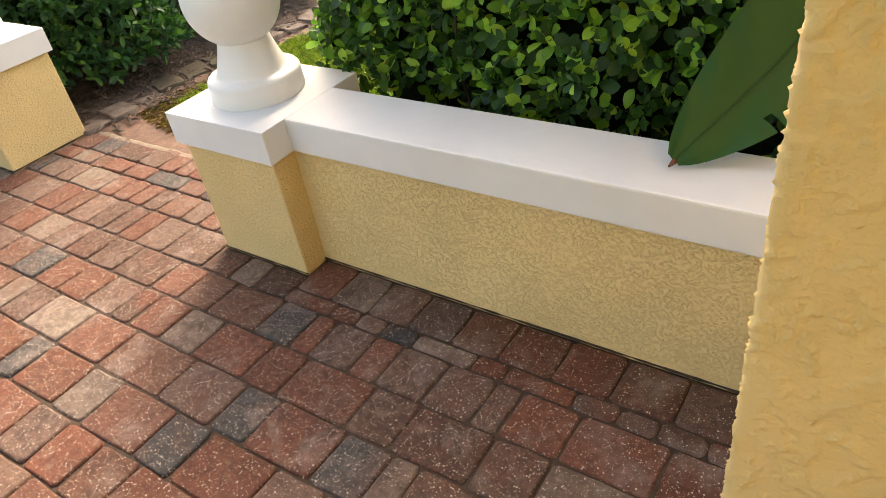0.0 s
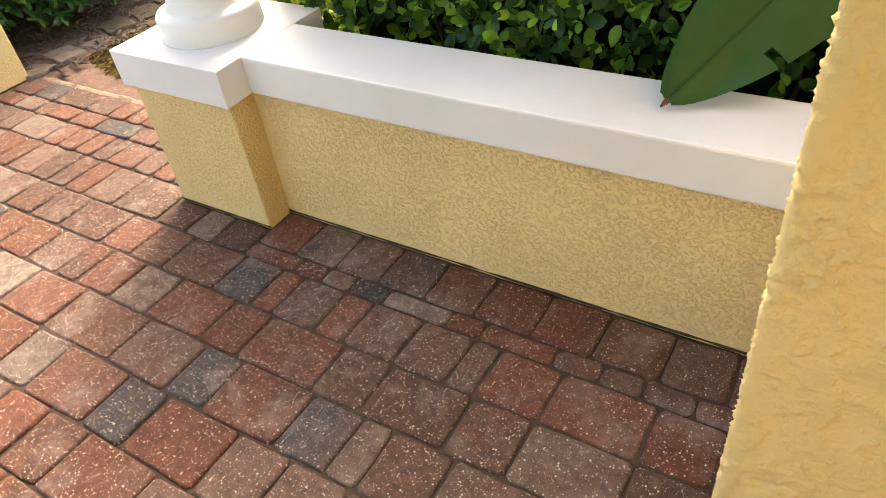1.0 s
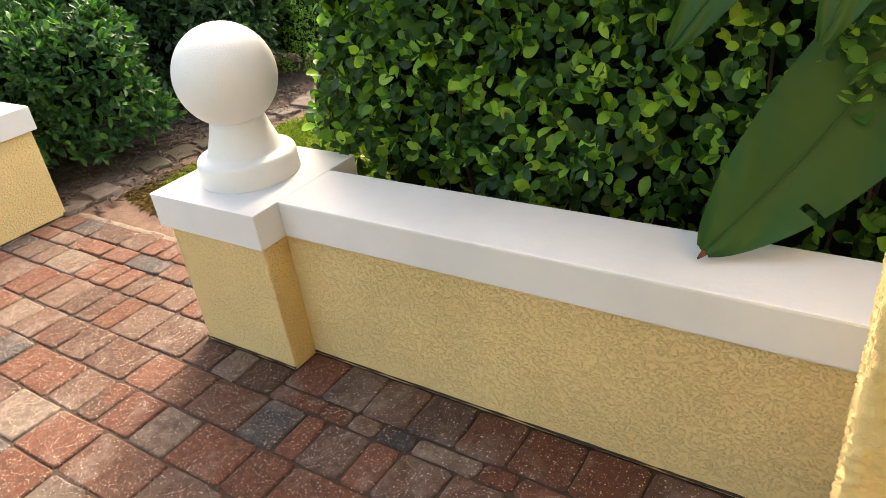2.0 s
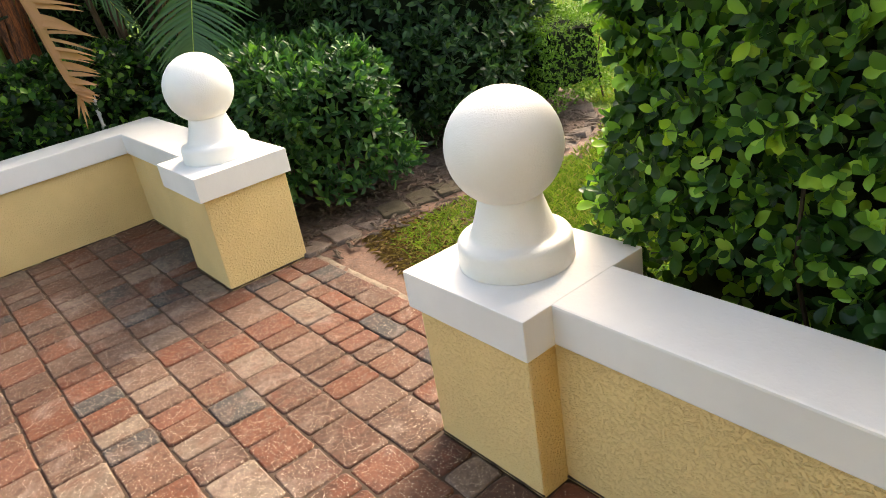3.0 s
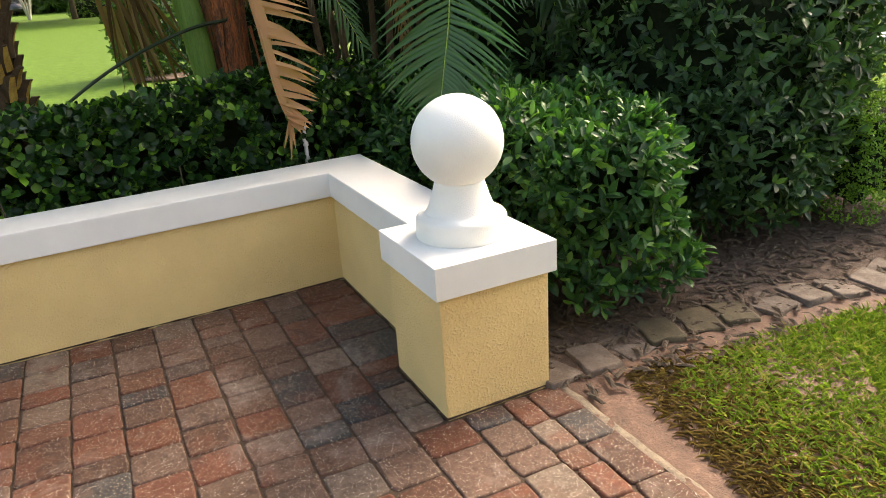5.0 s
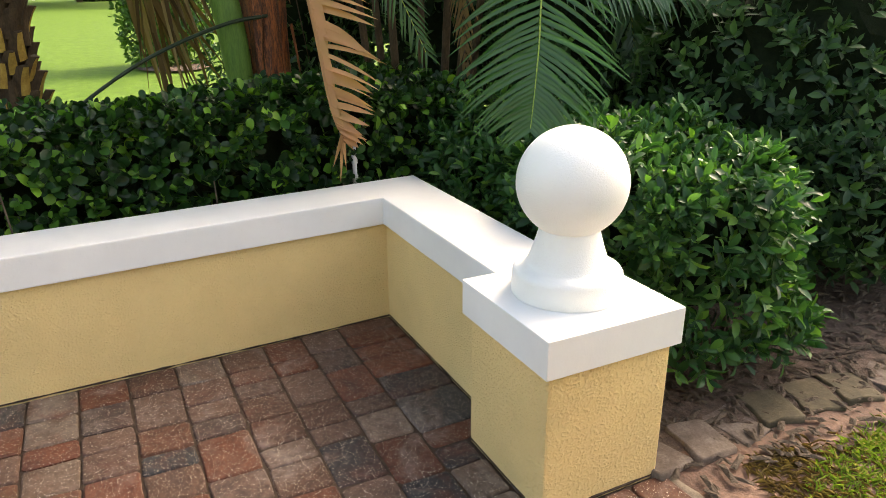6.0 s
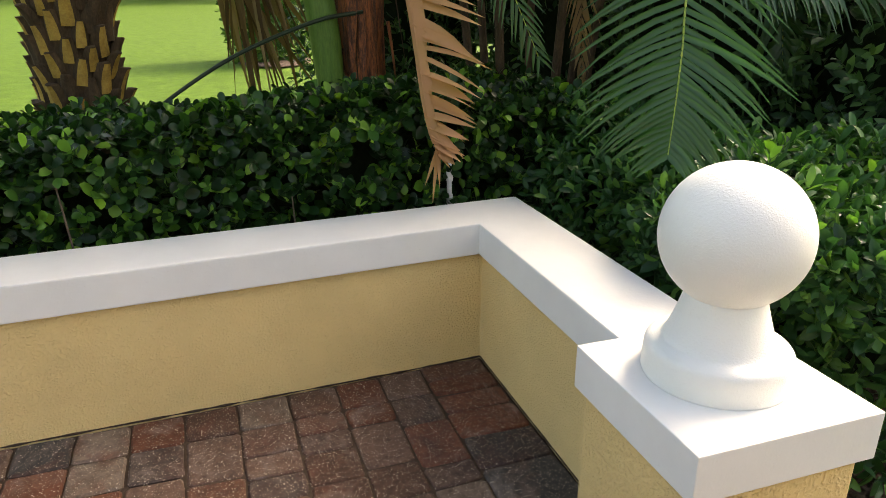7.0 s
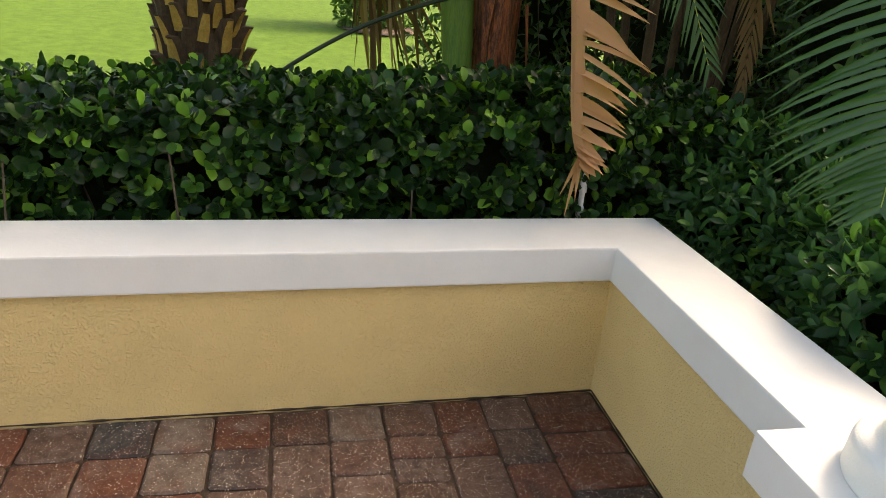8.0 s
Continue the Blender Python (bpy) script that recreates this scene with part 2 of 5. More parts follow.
def part(name, bm, mat, parent, label="", smooth=False):
    ob = mesh_object(name, bm, mat, smooth)
    ob.parent = parent
    if label:
        tagged(ob, label)
    return ob


def raw_object(name, verts, faces, mat, parent=None, smooth=False, label="", kind=""):
    me = bpy.data.meshes.new(name)
    me.from_pydata(verts, [], faces)
    if smooth:
        me.polygons.foreach_set("use_smooth", [True] * len(me.polygons))
    me.materials.append(mat)
    ob = new(name, me)
    ob.parent = parent
    return tagged(ob, label, kind=kind)


def box(bm, lo, hi, bevel=0.0, segments=2):
    """A box between two corners, bevelled, added to bm."""
    part_bm = bmesh.new()
    bmesh.ops.create_cube(part_bm, size=1.0)
    for v in part_bm.verts:
        v.co = Vector([lo[i] + (v.co[i] + 0.5) * (hi[i] - lo[i]) for i in range(3)])
    if bevel:
        bmesh.ops.bevel(part_bm, geom=part_bm.edges[:], offset=bevel, segments=segments, affect="EDGES", profile=0.6)
    tmp = bpy.data.meshes.new("tmp")
    part_bm.to_mesh(tmp)
    part_bm.free()
    bm.from_mesh(tmp)
    bpy.data.meshes.remove(tmp)
    return bm


def prism(bm, outline, z0, z1, bevel=0.0):
    """An upright prism over an outline in plan."""
    p = bmesh.new()
    bot = [p.verts.new((x, y, z0)) for x, y in outline]
    top = [p.verts.new((x, y, z1)) for x, y in outline]
    p.faces.new(top)
    p.faces.new(bot[::-1])
    n = len(outline)
    for i in range(n):
        p.faces.new((bot[i], bot[(i + 1) % n], top[(i + 1) % n], top[i]))
    bmesh.ops.recalc_face_normals(p, faces=p.faces[:])
    if bevel:
        bmesh.ops.bevel(p, geom=p.edges[:], offset=bevel, segments=2, affect="EDGES", profile=0.6)
    tmp = bpy.data.meshes.new("tmp")
    p.to_mesh(tmp)
    p.free()
    bm.from_mesh(tmp)
    bpy.data.meshes.remove(tmp)
    return bm


def lathe(bm, profile, centre, steps=64):
    rings = []
    for r, z in profile:
        if r < 1e-5:
            rings.append([bm.verts.new((centre[0], centre[1], z))])
        else:
            rings.append([bm.verts.new((centre[0] + r * math.cos(2 * math.pi * k / steps), centre[1] + r * math.sin(2 * math.pi * k / steps), z)) for k in range(steps)])
    for a, b in zip(rings, rings[1:]):
        for k in range(steps):
            j = (k + 1) % steps
            if len(a) == 1 and len(b) > 1:
                bm.faces.new((a[0], b[j], b[k]))
            elif len(b) == 1 and len(a) > 1:
                bm.faces.new((a[k], a[j], b[0]))
            else:
                bm.faces.new((a[k], a[j], b[j], b[k]))
    bmesh.ops.recalc_face_normals(bm, faces=bm.faces[:])
    return bm


def tube(bm, pts, radii, sides=8):
    """A tapering tube along points."""
    pts = [Vector(p) for p in pts]
    rings = []
    for i, p in enumerate(pts):
        d = (pts[min(i + 1, len(pts) - 1)] - pts[max(i - 1, 0)]).normalized()
        ref = Vector((0, 0, 1)) if abs(d.z) < 0.9 else Vector((1, 0, 0))
        a = d.cross(ref).normalized()
        b = d.cross(a).normalized()
        r = radii[i] if isinstance(radii, (list, tuple)) else radii
        rings.append([bm.verts.new(p + (a * math.cos(t) + b * math.sin(t)) * r) for t in [2 * math.pi * k / sides for k in range(sides)]])
    for u, w in zip(rings, rings[1:]):
        for k in range(sides):
            j = (k + 1) % sides
            bm.faces.new((u[k], u[j], w[j], w[k]))
    bm.faces.new(rings[0][::-1])
    bm.faces.new(rings[-1])
    bmesh.ops.recalc_face_normals(bm, faces=bm.faces[:])
    return bm


def curve_points(ctrl, n):
    """Catmull-Rom through control points."""
    c = [Vector(p) for p in ctrl]
    c = [c[0] * 2 - c[1]] + c + [c[-1] * 2 - c[-2]]
    out = []
    spans = len(c) - 3
    for k in range(n + 1):
        u = k / n * spans
        i = min(int(u), spans - 1)
        t = u - i
        a, b, d, e = c[i], c[i + 1], c[i + 2], c[i + 3]
        out.append(0.5 * (2 * b + (d - a) * t + (2 * a - 5 * b + 4 * d - e) * t * t + (3 * b - a - 3 * d + e) * t ** 3))
    return out


def unit(a):
    return a / np.maximum(np.linalg.norm(a, axis=-1, keepdims=True), 1e-9)


LEAF_U = np.array([0, -0.36, 0, 0.36, -0.40, 0, 0.40, 0])
LEAF_V = np.array([0, 0.30, 0.33, 0.30, 0.66, 0.70, 0.66, 1.0])
LEAF_W = np.array([0, 0.06, -0.02, 0.06, 0.05, -0.03, 0.05, -0.10])
LEAF_F = [(0, 2, 1), (0, 3, 2), (1, 2, 5, 4), (2, 3, 6, 5), (4, 5, 7), (5, 6, 7)]


OVAL = (np.array([0, -0.24, 0, 0.24, -0.40, 0, 0.40, -0.31, 0, 0.31, 0]),
        np.array([0, 0.16, 0.20, 0.16, 0.48, 0.52, 0.48, 0.80, 0.84, 0.80, 1.0]),
        np.array([0, 0.05, 0.0, 0.05, 0.08, -0.02, 0.08, 0.03, -0.05, 0.03, -0.12]),
        [(0, 2, 1), (0, 3, 2), (1, 2, 5, 4), (2, 3, 6, 5), (4, 5, 8, 7), (5, 6, 9, 8), (7, 8, 10), (8, 9, 10)])
ROUND = (np.array([0, -0.20, 0, 0.20, -0.40, 0, 0.40, -0.45, 0, 0.45, -0.27, 0, 0.27, 0]),
         np.array([0, 0.14, 0.17, 0.14, 0.40, 0.43, 0.40, 0.68, 0.71, 0.68, 0.90, 0.92, 0.90, 1.0]),
         np.array([0, 0.05, 0.0, 0.05, 0.09, -0.01, 0.09, 0.07, -0.03, 0.07, 0.0, -0.07, 0.0, -0.12]),
         [(0, 2, 1), (0, 3, 2), (1, 2, 5, 4), (2, 3, 6, 5), (4, 5, 8, 7), (5, 6, 9, 8), (7, 8, 11, 10), (8, 9, 12, 11), (10, 11, 13), (11, 12, 13)])
PLAIN = (LEAF_U, LEAF_V, LEAF_W, LEAF_F)


def leaf_mesh(name, pos, along, normal, length, width, mat, parent, label="", curl=1.0, shape=PLAIN):
    """Many small folded leaves as one mesh."""
    LU, LV, LW, LF = shape
    nv = len(LU)
    along = unit(along)
    side = unit(np.cross(along, normal))
    nor = np.cross(side, along)
    L = length[:, None, None]
    v = (pos[:, None, :] + L * (LV[None, :, None] * along[:, None, :]
         + (LU * 1.0)[None, :, None] * width[:, None, None] * side[:, None, :]
         + (LW * curl)[None, :, None] * nor[:, None, :]))
    n = len(pos)
    verts = v.reshape(-1, 3)
    me = bpy.data.meshes.new(name)
    sizes = np.array([len(f) for f in LF])
    flat = np.concatenate([np.array(f) for f in LF])
    loops = (flat[None, :] + nv * np.arange(n)[:, None]).reshape(-1)
    tot = np.tile(sizes, n)
    start = np.concatenate([[0], np.cumsum(tot)[:-1]])
    me.vertices.add(len(verts))
    me.vertices.foreach_set("co", verts.astype(np.float32).reshape(-1))
    me.loops.add(len(loops))
    me.loops.foreach_set("vertex_index", loops.astype(np.int32))
    me.polygons.add(len(tot))
    me.polygons.foreach_set("loop_start", start.astype(np.int32))
    me.polygons.foreach_set("loop_total", tot.astype(np.int32))
    me.update(calc_edges=True)
    me.polygons.foreach_set("use_smooth", [True] * len(me.polygons))
    me.materials.append(mat)
    ob = new(name, me)
    ob.parent = parent
    return tagged(ob, label, kind="stuff")


def sprigs(rng, pos, out, per, size, aspect, up=0.45, spread=0.9, step=0.35):
    """Rosettes of leaves on short twigs: arrays for leaf_mesh."""
    n = len(pos)
    axis = unit(out * 0.8 + np.array([0, 0, up]) + rng.normal(0, 0.45, (n, 3)))
    ref = unit(rng.normal(0, 1, (n, 3)))
    a = unit(np.cross(axis, ref))
    b = np.cross(axis, a)
    P, A, N, L, W = [], [], [], [], []
    for k in range(per):
        th = k * 2.4 + rng.uniform(0, 0.8, n)
        rad = a * np.cos(th)[:, None] + b * np.sin(th)[:, None]
        lean = spread * (1.15 - 0.75 * k / max(per - 1, 1))
        d = unit(axis * (0.35 + 0.5 * k / per) + rad * lean + rng.normal(0, 0.15, (n, 3)))
        s = size * rng.uniform(0.7, 1.25, n) * (1.0 - 0.3 * k / per)
        P.append(pos + axis * (size * step * k / 2.0)[..., None] if np.ndim(size) else pos + axis * (size * step * k / 2.0))
        A.append(d)
        N.append(unit(axis + rng.normal(0, 0.2, (n, 3))))
        L.append(s)
        W.append(aspect * rng.uniform(0.85, 1.15, n))
    return [np.concatenate(x) for x in (P, A, N, L, W)]


def lumps(p, seed, scale):
    return np.array([noise.noise(Vector((x * scale + seed, y * scale, z * scale))) for x, y, z in p])


def on_box(rng, n, lo, hi, skip=(), rounding=0.12, seed=0.0, lump=0.08, depth=0.10, scale=2.2):
    """Points and outward directions over a clipped hedge's sides and top."""
    lo, hi = np.array(lo, float), np.array(hi, float)
    d = hi - lo
    areas = {"-x": d[1] * d[2], "+x": d[1] * d[2], "-y": d[0] * d[2], "+y": d[0] * d[2], "+z": d[0] * d[1]}
    keys = [k for k in areas if k not in skip]
    w = np.array([areas[k] for k in keys])
    pick = rng.choice(len(keys), n, p=w / w.sum())
    p = lo + rng.uniform(0, 1, (n, 3)) * d
    out = np.zeros((n, 3))
    for i, k in enumerate(keys):
        m = pick == i
        ax = "xyz".index(k[1])
        s = 1 if k[0] == "+" else -1
        p[m, ax] = hi[ax] if s > 0 else lo[ax]
        out[m, ax] = s
    # round the edges
    c = (lo + hi) / 2
    q = np.abs(p - c) - (d / 2 - rounding)
    q[:, 2] = np.where(p[:, 2] < c[2], 0, q[:, 2])
    e = np.maximum(q, 0)
    length = np.linalg.norm(e, axis=1)
    pull = np.maximum(length - rounding, 0)
    dirn = np.sign(p - c) * e
    dirn = unit(dirn + 1e-6)
    p = p - dirn * pull[:, None]
    out = unit(out * 0.6 + dirn * 0.7)
    p = p + out * (lumps(p, seed, scale) * lump - np.abs(rng.normal(0, depth, n)))[:, None]
    return p, out


def on_blob(rng, n, centre, radii, seed=0.0, lump=0.18, depth=0.12, scale=1.6, low=-0.75):
    v = unit(rng.normal(0, 1, (n * 2, 3)))
    v = v[v[:, 2] > low][:n]
    r = 1.0 + lumps(v, seed, scale) * lump - np.abs(rng.normal(0, depth, len(v)))
    return np.array(centre) + v * np.array(radii) * r[:, None], unit(v / np.array(radii))


def core_blob(bm, centre, radii, seed, shrink=0.8):
    p = bmesh.new()
    bmesh.ops.create_icosphere(p, subdivisions=4, radius=1.0)
    for v in p.verts:
        k = shrink * (1 + 0.2 * noise.noise(v.co * 1.6 + Vector((seed, 0, 0))) + 0.12 * noise.noise(v.co * 5 + Vector((seed, 0, 0))))
        v.co = Vector(centre) + Vector((v.co.x * radii[0], v.co.y * radii[1], v.co.z * radii[2])) * k
    tmp = bpy.data.meshes.new("tmp")
    p.to_mesh(tmp)
    p.free()
    bm.from_mesh(tmp)
    bpy.data.meshes.remove(tmp)
    return bm


def core_box(bm, lo, hi, seed):
    """A ragged solid core inside a clipped hedge, near-black for the shade in there."""
    p = bmesh.new()
    bmesh.ops.create_cube(p, size=1.0)
    bmesh.ops.subdivide_edges(p, edges=p.edges[:], cuts=9, use_grid_fill=True)
    for v in p.verts:
        v.co = Vector([lo[i] + (v.co[i] + 0.5) * (hi[i] - lo[i]) for i in range(3)])
        v.co += Vector([noise.noise(v.co * 6 + Vector((seed + 9 * i, 0, 0))) * 0.07 for i in range(3)])
    tmp = bpy.data.meshes.new("tmp")
    p.to_mesh(tmp)
    p.free()
    bm.from_mesh(tmp)
    bpy.data.meshes.remove(tmp)
    return bm


def thing(name, at, label, category, group="", kind=""):
    e = new(name)
    e.location = at
    bpy.context.view_layer.update()
    return tagged(e, label, category, group, kind)


def settle(root):
    """Keep the parts of a root where they were built."""
    inv = Matrix.Translation(root.location).inverted()
    for c in root.children:
        c.matrix_parent_inverse = inv


def stems(rng, root, base_points, height, spread, r=0.006):
    for x, y in base_points:
        bm = bmesh.new()
        p0 = Vector((x, y, -0.02))
        tip = p0 + Vector((rng.normal(0, spread), rng.normal(0, spread), height * rng.uniform(0.7, 1.0)))
        mid = (p0 + tip) / 2 + Vector((rng.normal(0, 0.04), rng.normal(0, 0.04), 0))
        tube(bm, [p0, mid, tip], [r, r * 0.8, r * 0.5], 5)
        part("stem", bm, BARK, root)


# ---------------------------------------------------------------- sizes of the patio
PIER = 0.445
OVER = 0.022
CAP0, CAP1 = 0.48, 0.60
PIER_B = -2.097                  # its face towards the opening
FACE = 0.105                     # patio face of the low walls
BACK = 0.315
FACE_2 = 0.126                   # the corner wall stands a little further back
SLOPE = 0.015                    # the paving rises gently away from the opening
CORNER = -3.588
LEAN = 0.055                     # wall 3 runs slightly off square


def wall3_x(y, off=0.0):
    return CORNER + off - LEAN * (y - FACE_2)


# ---------------------------------------------------------------- ground
def ground_height(x, y):
    far = max(0.0, -x - 8.0) * min(1.0, max(0.0, (9.0 - y) / 6.0))
    return -0.035 + 0.024 * far / (1 + far / 120.0)


def build_ground():
    bm = bmesh.new()
    xs = [-400, -200, -120, -80, -60, -45, -36, -28, -22, -17, -13, -10, -8, -6.5, -5.2, -4, -3, -2, -1, 0, 1, 2, 4, 8, 16, 40, 100, 400]
    ys = [-400, -150, -60, -30, -15, -8, -4, -2, -1, 0, 0.4, 1, 1.6, 2.4, 3.2, 4, 5, 6, 8, 10, 13, 17, 24, 40, 90, 400]
    grid = [[bm.verts.new((x, y, ground_height(x, y))) for x in xs] for y in ys]
    for j in range(len(ys) - 1):
        for i in range(len(xs) - 1):
            bm.faces.new((grid[j][i], grid[j][i + 1], grid[j + 1][i + 1], grid[j + 1][i]))
    return tagged(mesh_object("ground", bm, LAWN, True), "mown green lawn reaching to the road", "lawn", kind="structure")


build_ground()


def ragged(outline, rng, step=0.07, amp=0.02):
    out = []
    n = len(outline)
    for i in range(n):
        a, b = Vector(outline[i]), Vector(outline[(i + 1) % n])
        k = max(1, int((b - a).length / step))
        for j in range(k):
            p = a.lerp(b, j / k)
            out.append((p.x + rng.uniform(-amp, amp), p.y + rng.uniform(-amp, amp)))
    return out


def soil_patch(name, outline, z, mat, label, seed):
    """A lumpy sheet of bare earth."""
    rng = random.Random(seed)
    pts = ragged(outline, rng)
    bm = bmesh.new()
    f = bm.faces.new([bm.verts.new((x, y, z)) for x, y in pts])
    bmesh.ops.triangulate(bm, faces=[f])
    for _ in range(4):
        long_edges = [e for e in bm.edges if e.calc_length() > 0.12]
        if not long_edges:
            break
        bmesh.ops.subdivide_edges(bm, edges=long_edges, cuts=1)
        bmesh.ops.triangulate(bm, faces=bm.faces[:])
    for v in bm.verts:
        v.co.z += 0.012 * noise.noise(v.co * 7) + 0.006 * noise.noise(v.co * 25)
        if v.is_boundary:
            v.co.z = z - 0.03
    bmesh.ops.recalc_face_normals(bm, faces=bm.faces[:])
    if bm.faces[:][0].normal.z < 0:
        bmesh.ops.reverse_faces(bm, faces=bm.faces[:])
    return tagged(mesh_object(name, bm, mat, True), label, "soil", kind="structure")


soil_patch("planting_bed", [(-2.05, 0.40), (-2.12, 0.9), (-2.06, 1.6), (-2.0, 2.25), (-2.15, 2.85), (-2.45, 3.25), (-2.9, 3.6), (-5.2, 4.4), (-6.5, 2.0),
                            (-6.0, -2.8), (-4.6, -3.2), (-3.75, -2.6), (-3.75, 0.35), (-2.6, 0.33)], 0.0, SOIL, "dark damp mulched planting bed", 3)
soil_patch("bare_strip", [(-2.13, 0.40), (-0.2, 0.40), (-0.2, 0.95), (-1.0, 0.95), (-1.35, 1.0), (-1.6, 1.05), (-1.75, 1.2), (-1.82, 1.5), (-1.8, 1.9), (-1.75, 2.3), (-1.9, 2.75), (-2.2, 3.35),
                          (-2.5, 3.3), (-2.2, 2.8), (-2.1, 2.0), (-2.2, 1.2), (-2.2, 0.6)], -0.012, RED_SOIL, "bare reddish wet soil beside the paving", 5)
soil_patch("hedge_bed", [(-0.25, 0.33), (3.2, 0.33), (3.2, 1.7), (-0.1, 1.7), (-0.42, 1.0)], -0.005, SOIL, "dark soil under the tall hedge", 8)

# road and footpath beyond the lawn
def strip(name, a, b, width, z, mat, label, category, step=0.0):
    a, b = Vector((*a, 0)), Vector((*b, 0))
    d = (b - a).normalized()
    nrm = Vector((-d.y, d.x, 0))
    bm = bmesh.new()
    count = int((b - a).length / step) if step else 1
    for k in range(count):
        p, q = a.lerp(b, k / count), a.lerp(b, (k + 1) / count)
        gap = d * (0.012 if step else 0)
        prism(bm, [tuple((v)[:2]) for v in (p + gap, q - gap, q - gap + nrm * width, p + gap + nrm * width)], z - 0.1, z, 0.01)
    return tagged(mesh_object(name, bm, mat), label, category, kind="structure")


strip("pavement", (40, 2.6), (-40, 18.6), -1.25, -0.012, WALK_CONC, "pale concrete footpath across the lawn", "footpath", 1.5)
strip("road", (41, 9.0), (-40, 25.0), -7.0, -0.02, ASPHALT, "light grey asphalt road beyond the lawn", "road")

# ---------------------------------------------------------------- low walls, piers, column


def low_wall(name, body_outline, cap_outline, label, cap0=CAP0):
    root = thing(name, (body_outline[0][0], body_outline[0][1], 0), label, "wall", kind="structure")
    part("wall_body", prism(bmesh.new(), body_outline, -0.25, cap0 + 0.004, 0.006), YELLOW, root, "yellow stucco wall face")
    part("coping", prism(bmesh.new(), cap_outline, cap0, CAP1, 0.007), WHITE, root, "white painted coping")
    settle(root)
    return root


low_wall("wall_1", [(-0.05, FACE), (2.0, FACE), (2.0, BACK), (-0.05, BACK)],
         [(-0.06, FACE - OVER), (1.9, FACE - OVER), (1.9, BACK + OVER), (-0.06, BACK + OVER)],
         "low yellow stucco wall with white coping before the hedge")
xB = PIER_B - PIER
Y_END = -3.2
low_wall("wall_2", [(xB + 0.05, FACE_2), (CORNER, FACE_2), (wall3_x(Y_END), Y_END), (wall3_x(Y_END, -0.24), Y_END), (wall3_x(BACK, -0.24), BACK + 0.05), (xB + 0.05, BACK + 0.05)],
         [(xB + 0.06, FACE_2 - OVER), (CORNER + OVER, FACE_2 - OVER), (wall3_x(Y_END, OVER), Y_END), (wall3_x(Y_END, -0.27), Y_END), (wall3_x(BACK + 0.08, -0.27), BACK + 0.08), (xB + 0.06, BACK + 0.08)],
         "low yellow stucco wall with white coping turning the patio corner", 0.471)


def gate_pier(dx, size=1.0):
    root = thing("gate_pier", (0, 0, 0), "yellow stucco pier with white cap and ball finial", "pier", "piers at the patio opening")
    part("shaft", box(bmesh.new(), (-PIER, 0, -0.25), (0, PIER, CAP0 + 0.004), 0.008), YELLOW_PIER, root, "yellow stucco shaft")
    part("cap", box(bmesh.new(), (-PIER - OVER, -OVER, CAP0), (OVER, PIER + OVER, CAP1 + 0.0012), 0.0035), WHITE, root, "white painted square cap")
    c = (-PIER / 2 + dx, PIER / 2 + 0.004)
    foot = [(0.0, CAP1), (0.165, CAP1), (0.168, CAP1 + 0.005), (0.166, 0.664), (0.164, 0.673), (0.159, 0.680), (0.151, 0.684), (0.139, 0.687), (0.131, 0.689),
            (0.126, 0.693), (0.121, 0.703), (0.113, 0.723), (0.105, 0.746), (0.098, 0.769), (0.092, 0.790), (0.087, 0.812), (0.0, 0.812)]
    foot = [(r * size, CAP1 + (z - CAP1) * size) for r, z in foot]
    part("finial_foot", lathe(bmesh.new(), foot, c, 80), WHITE_BALL, root, "white round flared foot", True)
    R, zc = 0.163 * size, CAP1 + 0.340 * size
    ball = [(R * math.sin(math.pi * k / 40), zc - R * math.cos(math.pi * k / 40)) for k in range(41)]
    part("ball", lathe(bmesh.new(), ball, c, 80), WHITE_BALL, root, "white painted stone ball", True)
    settle(root)
    return root


pier_a = gate_pier(-0.014)
pier_b = gate_pier(-0.022, 1.025)
pier_b.location = (PIER_B, 0, 0)
tagged(pier_b, "yellow stucco pier with white cap and ball finial beside the shrub")


def trowel(u, w):
    """Height of skip-trowelled stucco: flat islands with torn rims, and drips."""
    a = noise.noise(Vector((u * 33 + 0.8 * noise.noise(Vector((u * 40, w * 30, 5))), w * 19, 2.3)))
    b = noise.noise(Vector((u * 78, w * 52, 7.1)))
    c = noise.noise(Vector((u * 120, w * 90, 3.7)))
    k = a + 0.6 * b + 0.3 * c
    plate = min(1.0, max(0.0, (k - 0.02) / 0.08))
    rim = math.exp(-((k - 0.09) / 0.06) ** 2)
    return 0.0026 * plate + 0.0042 * rim + 0.0012 * c


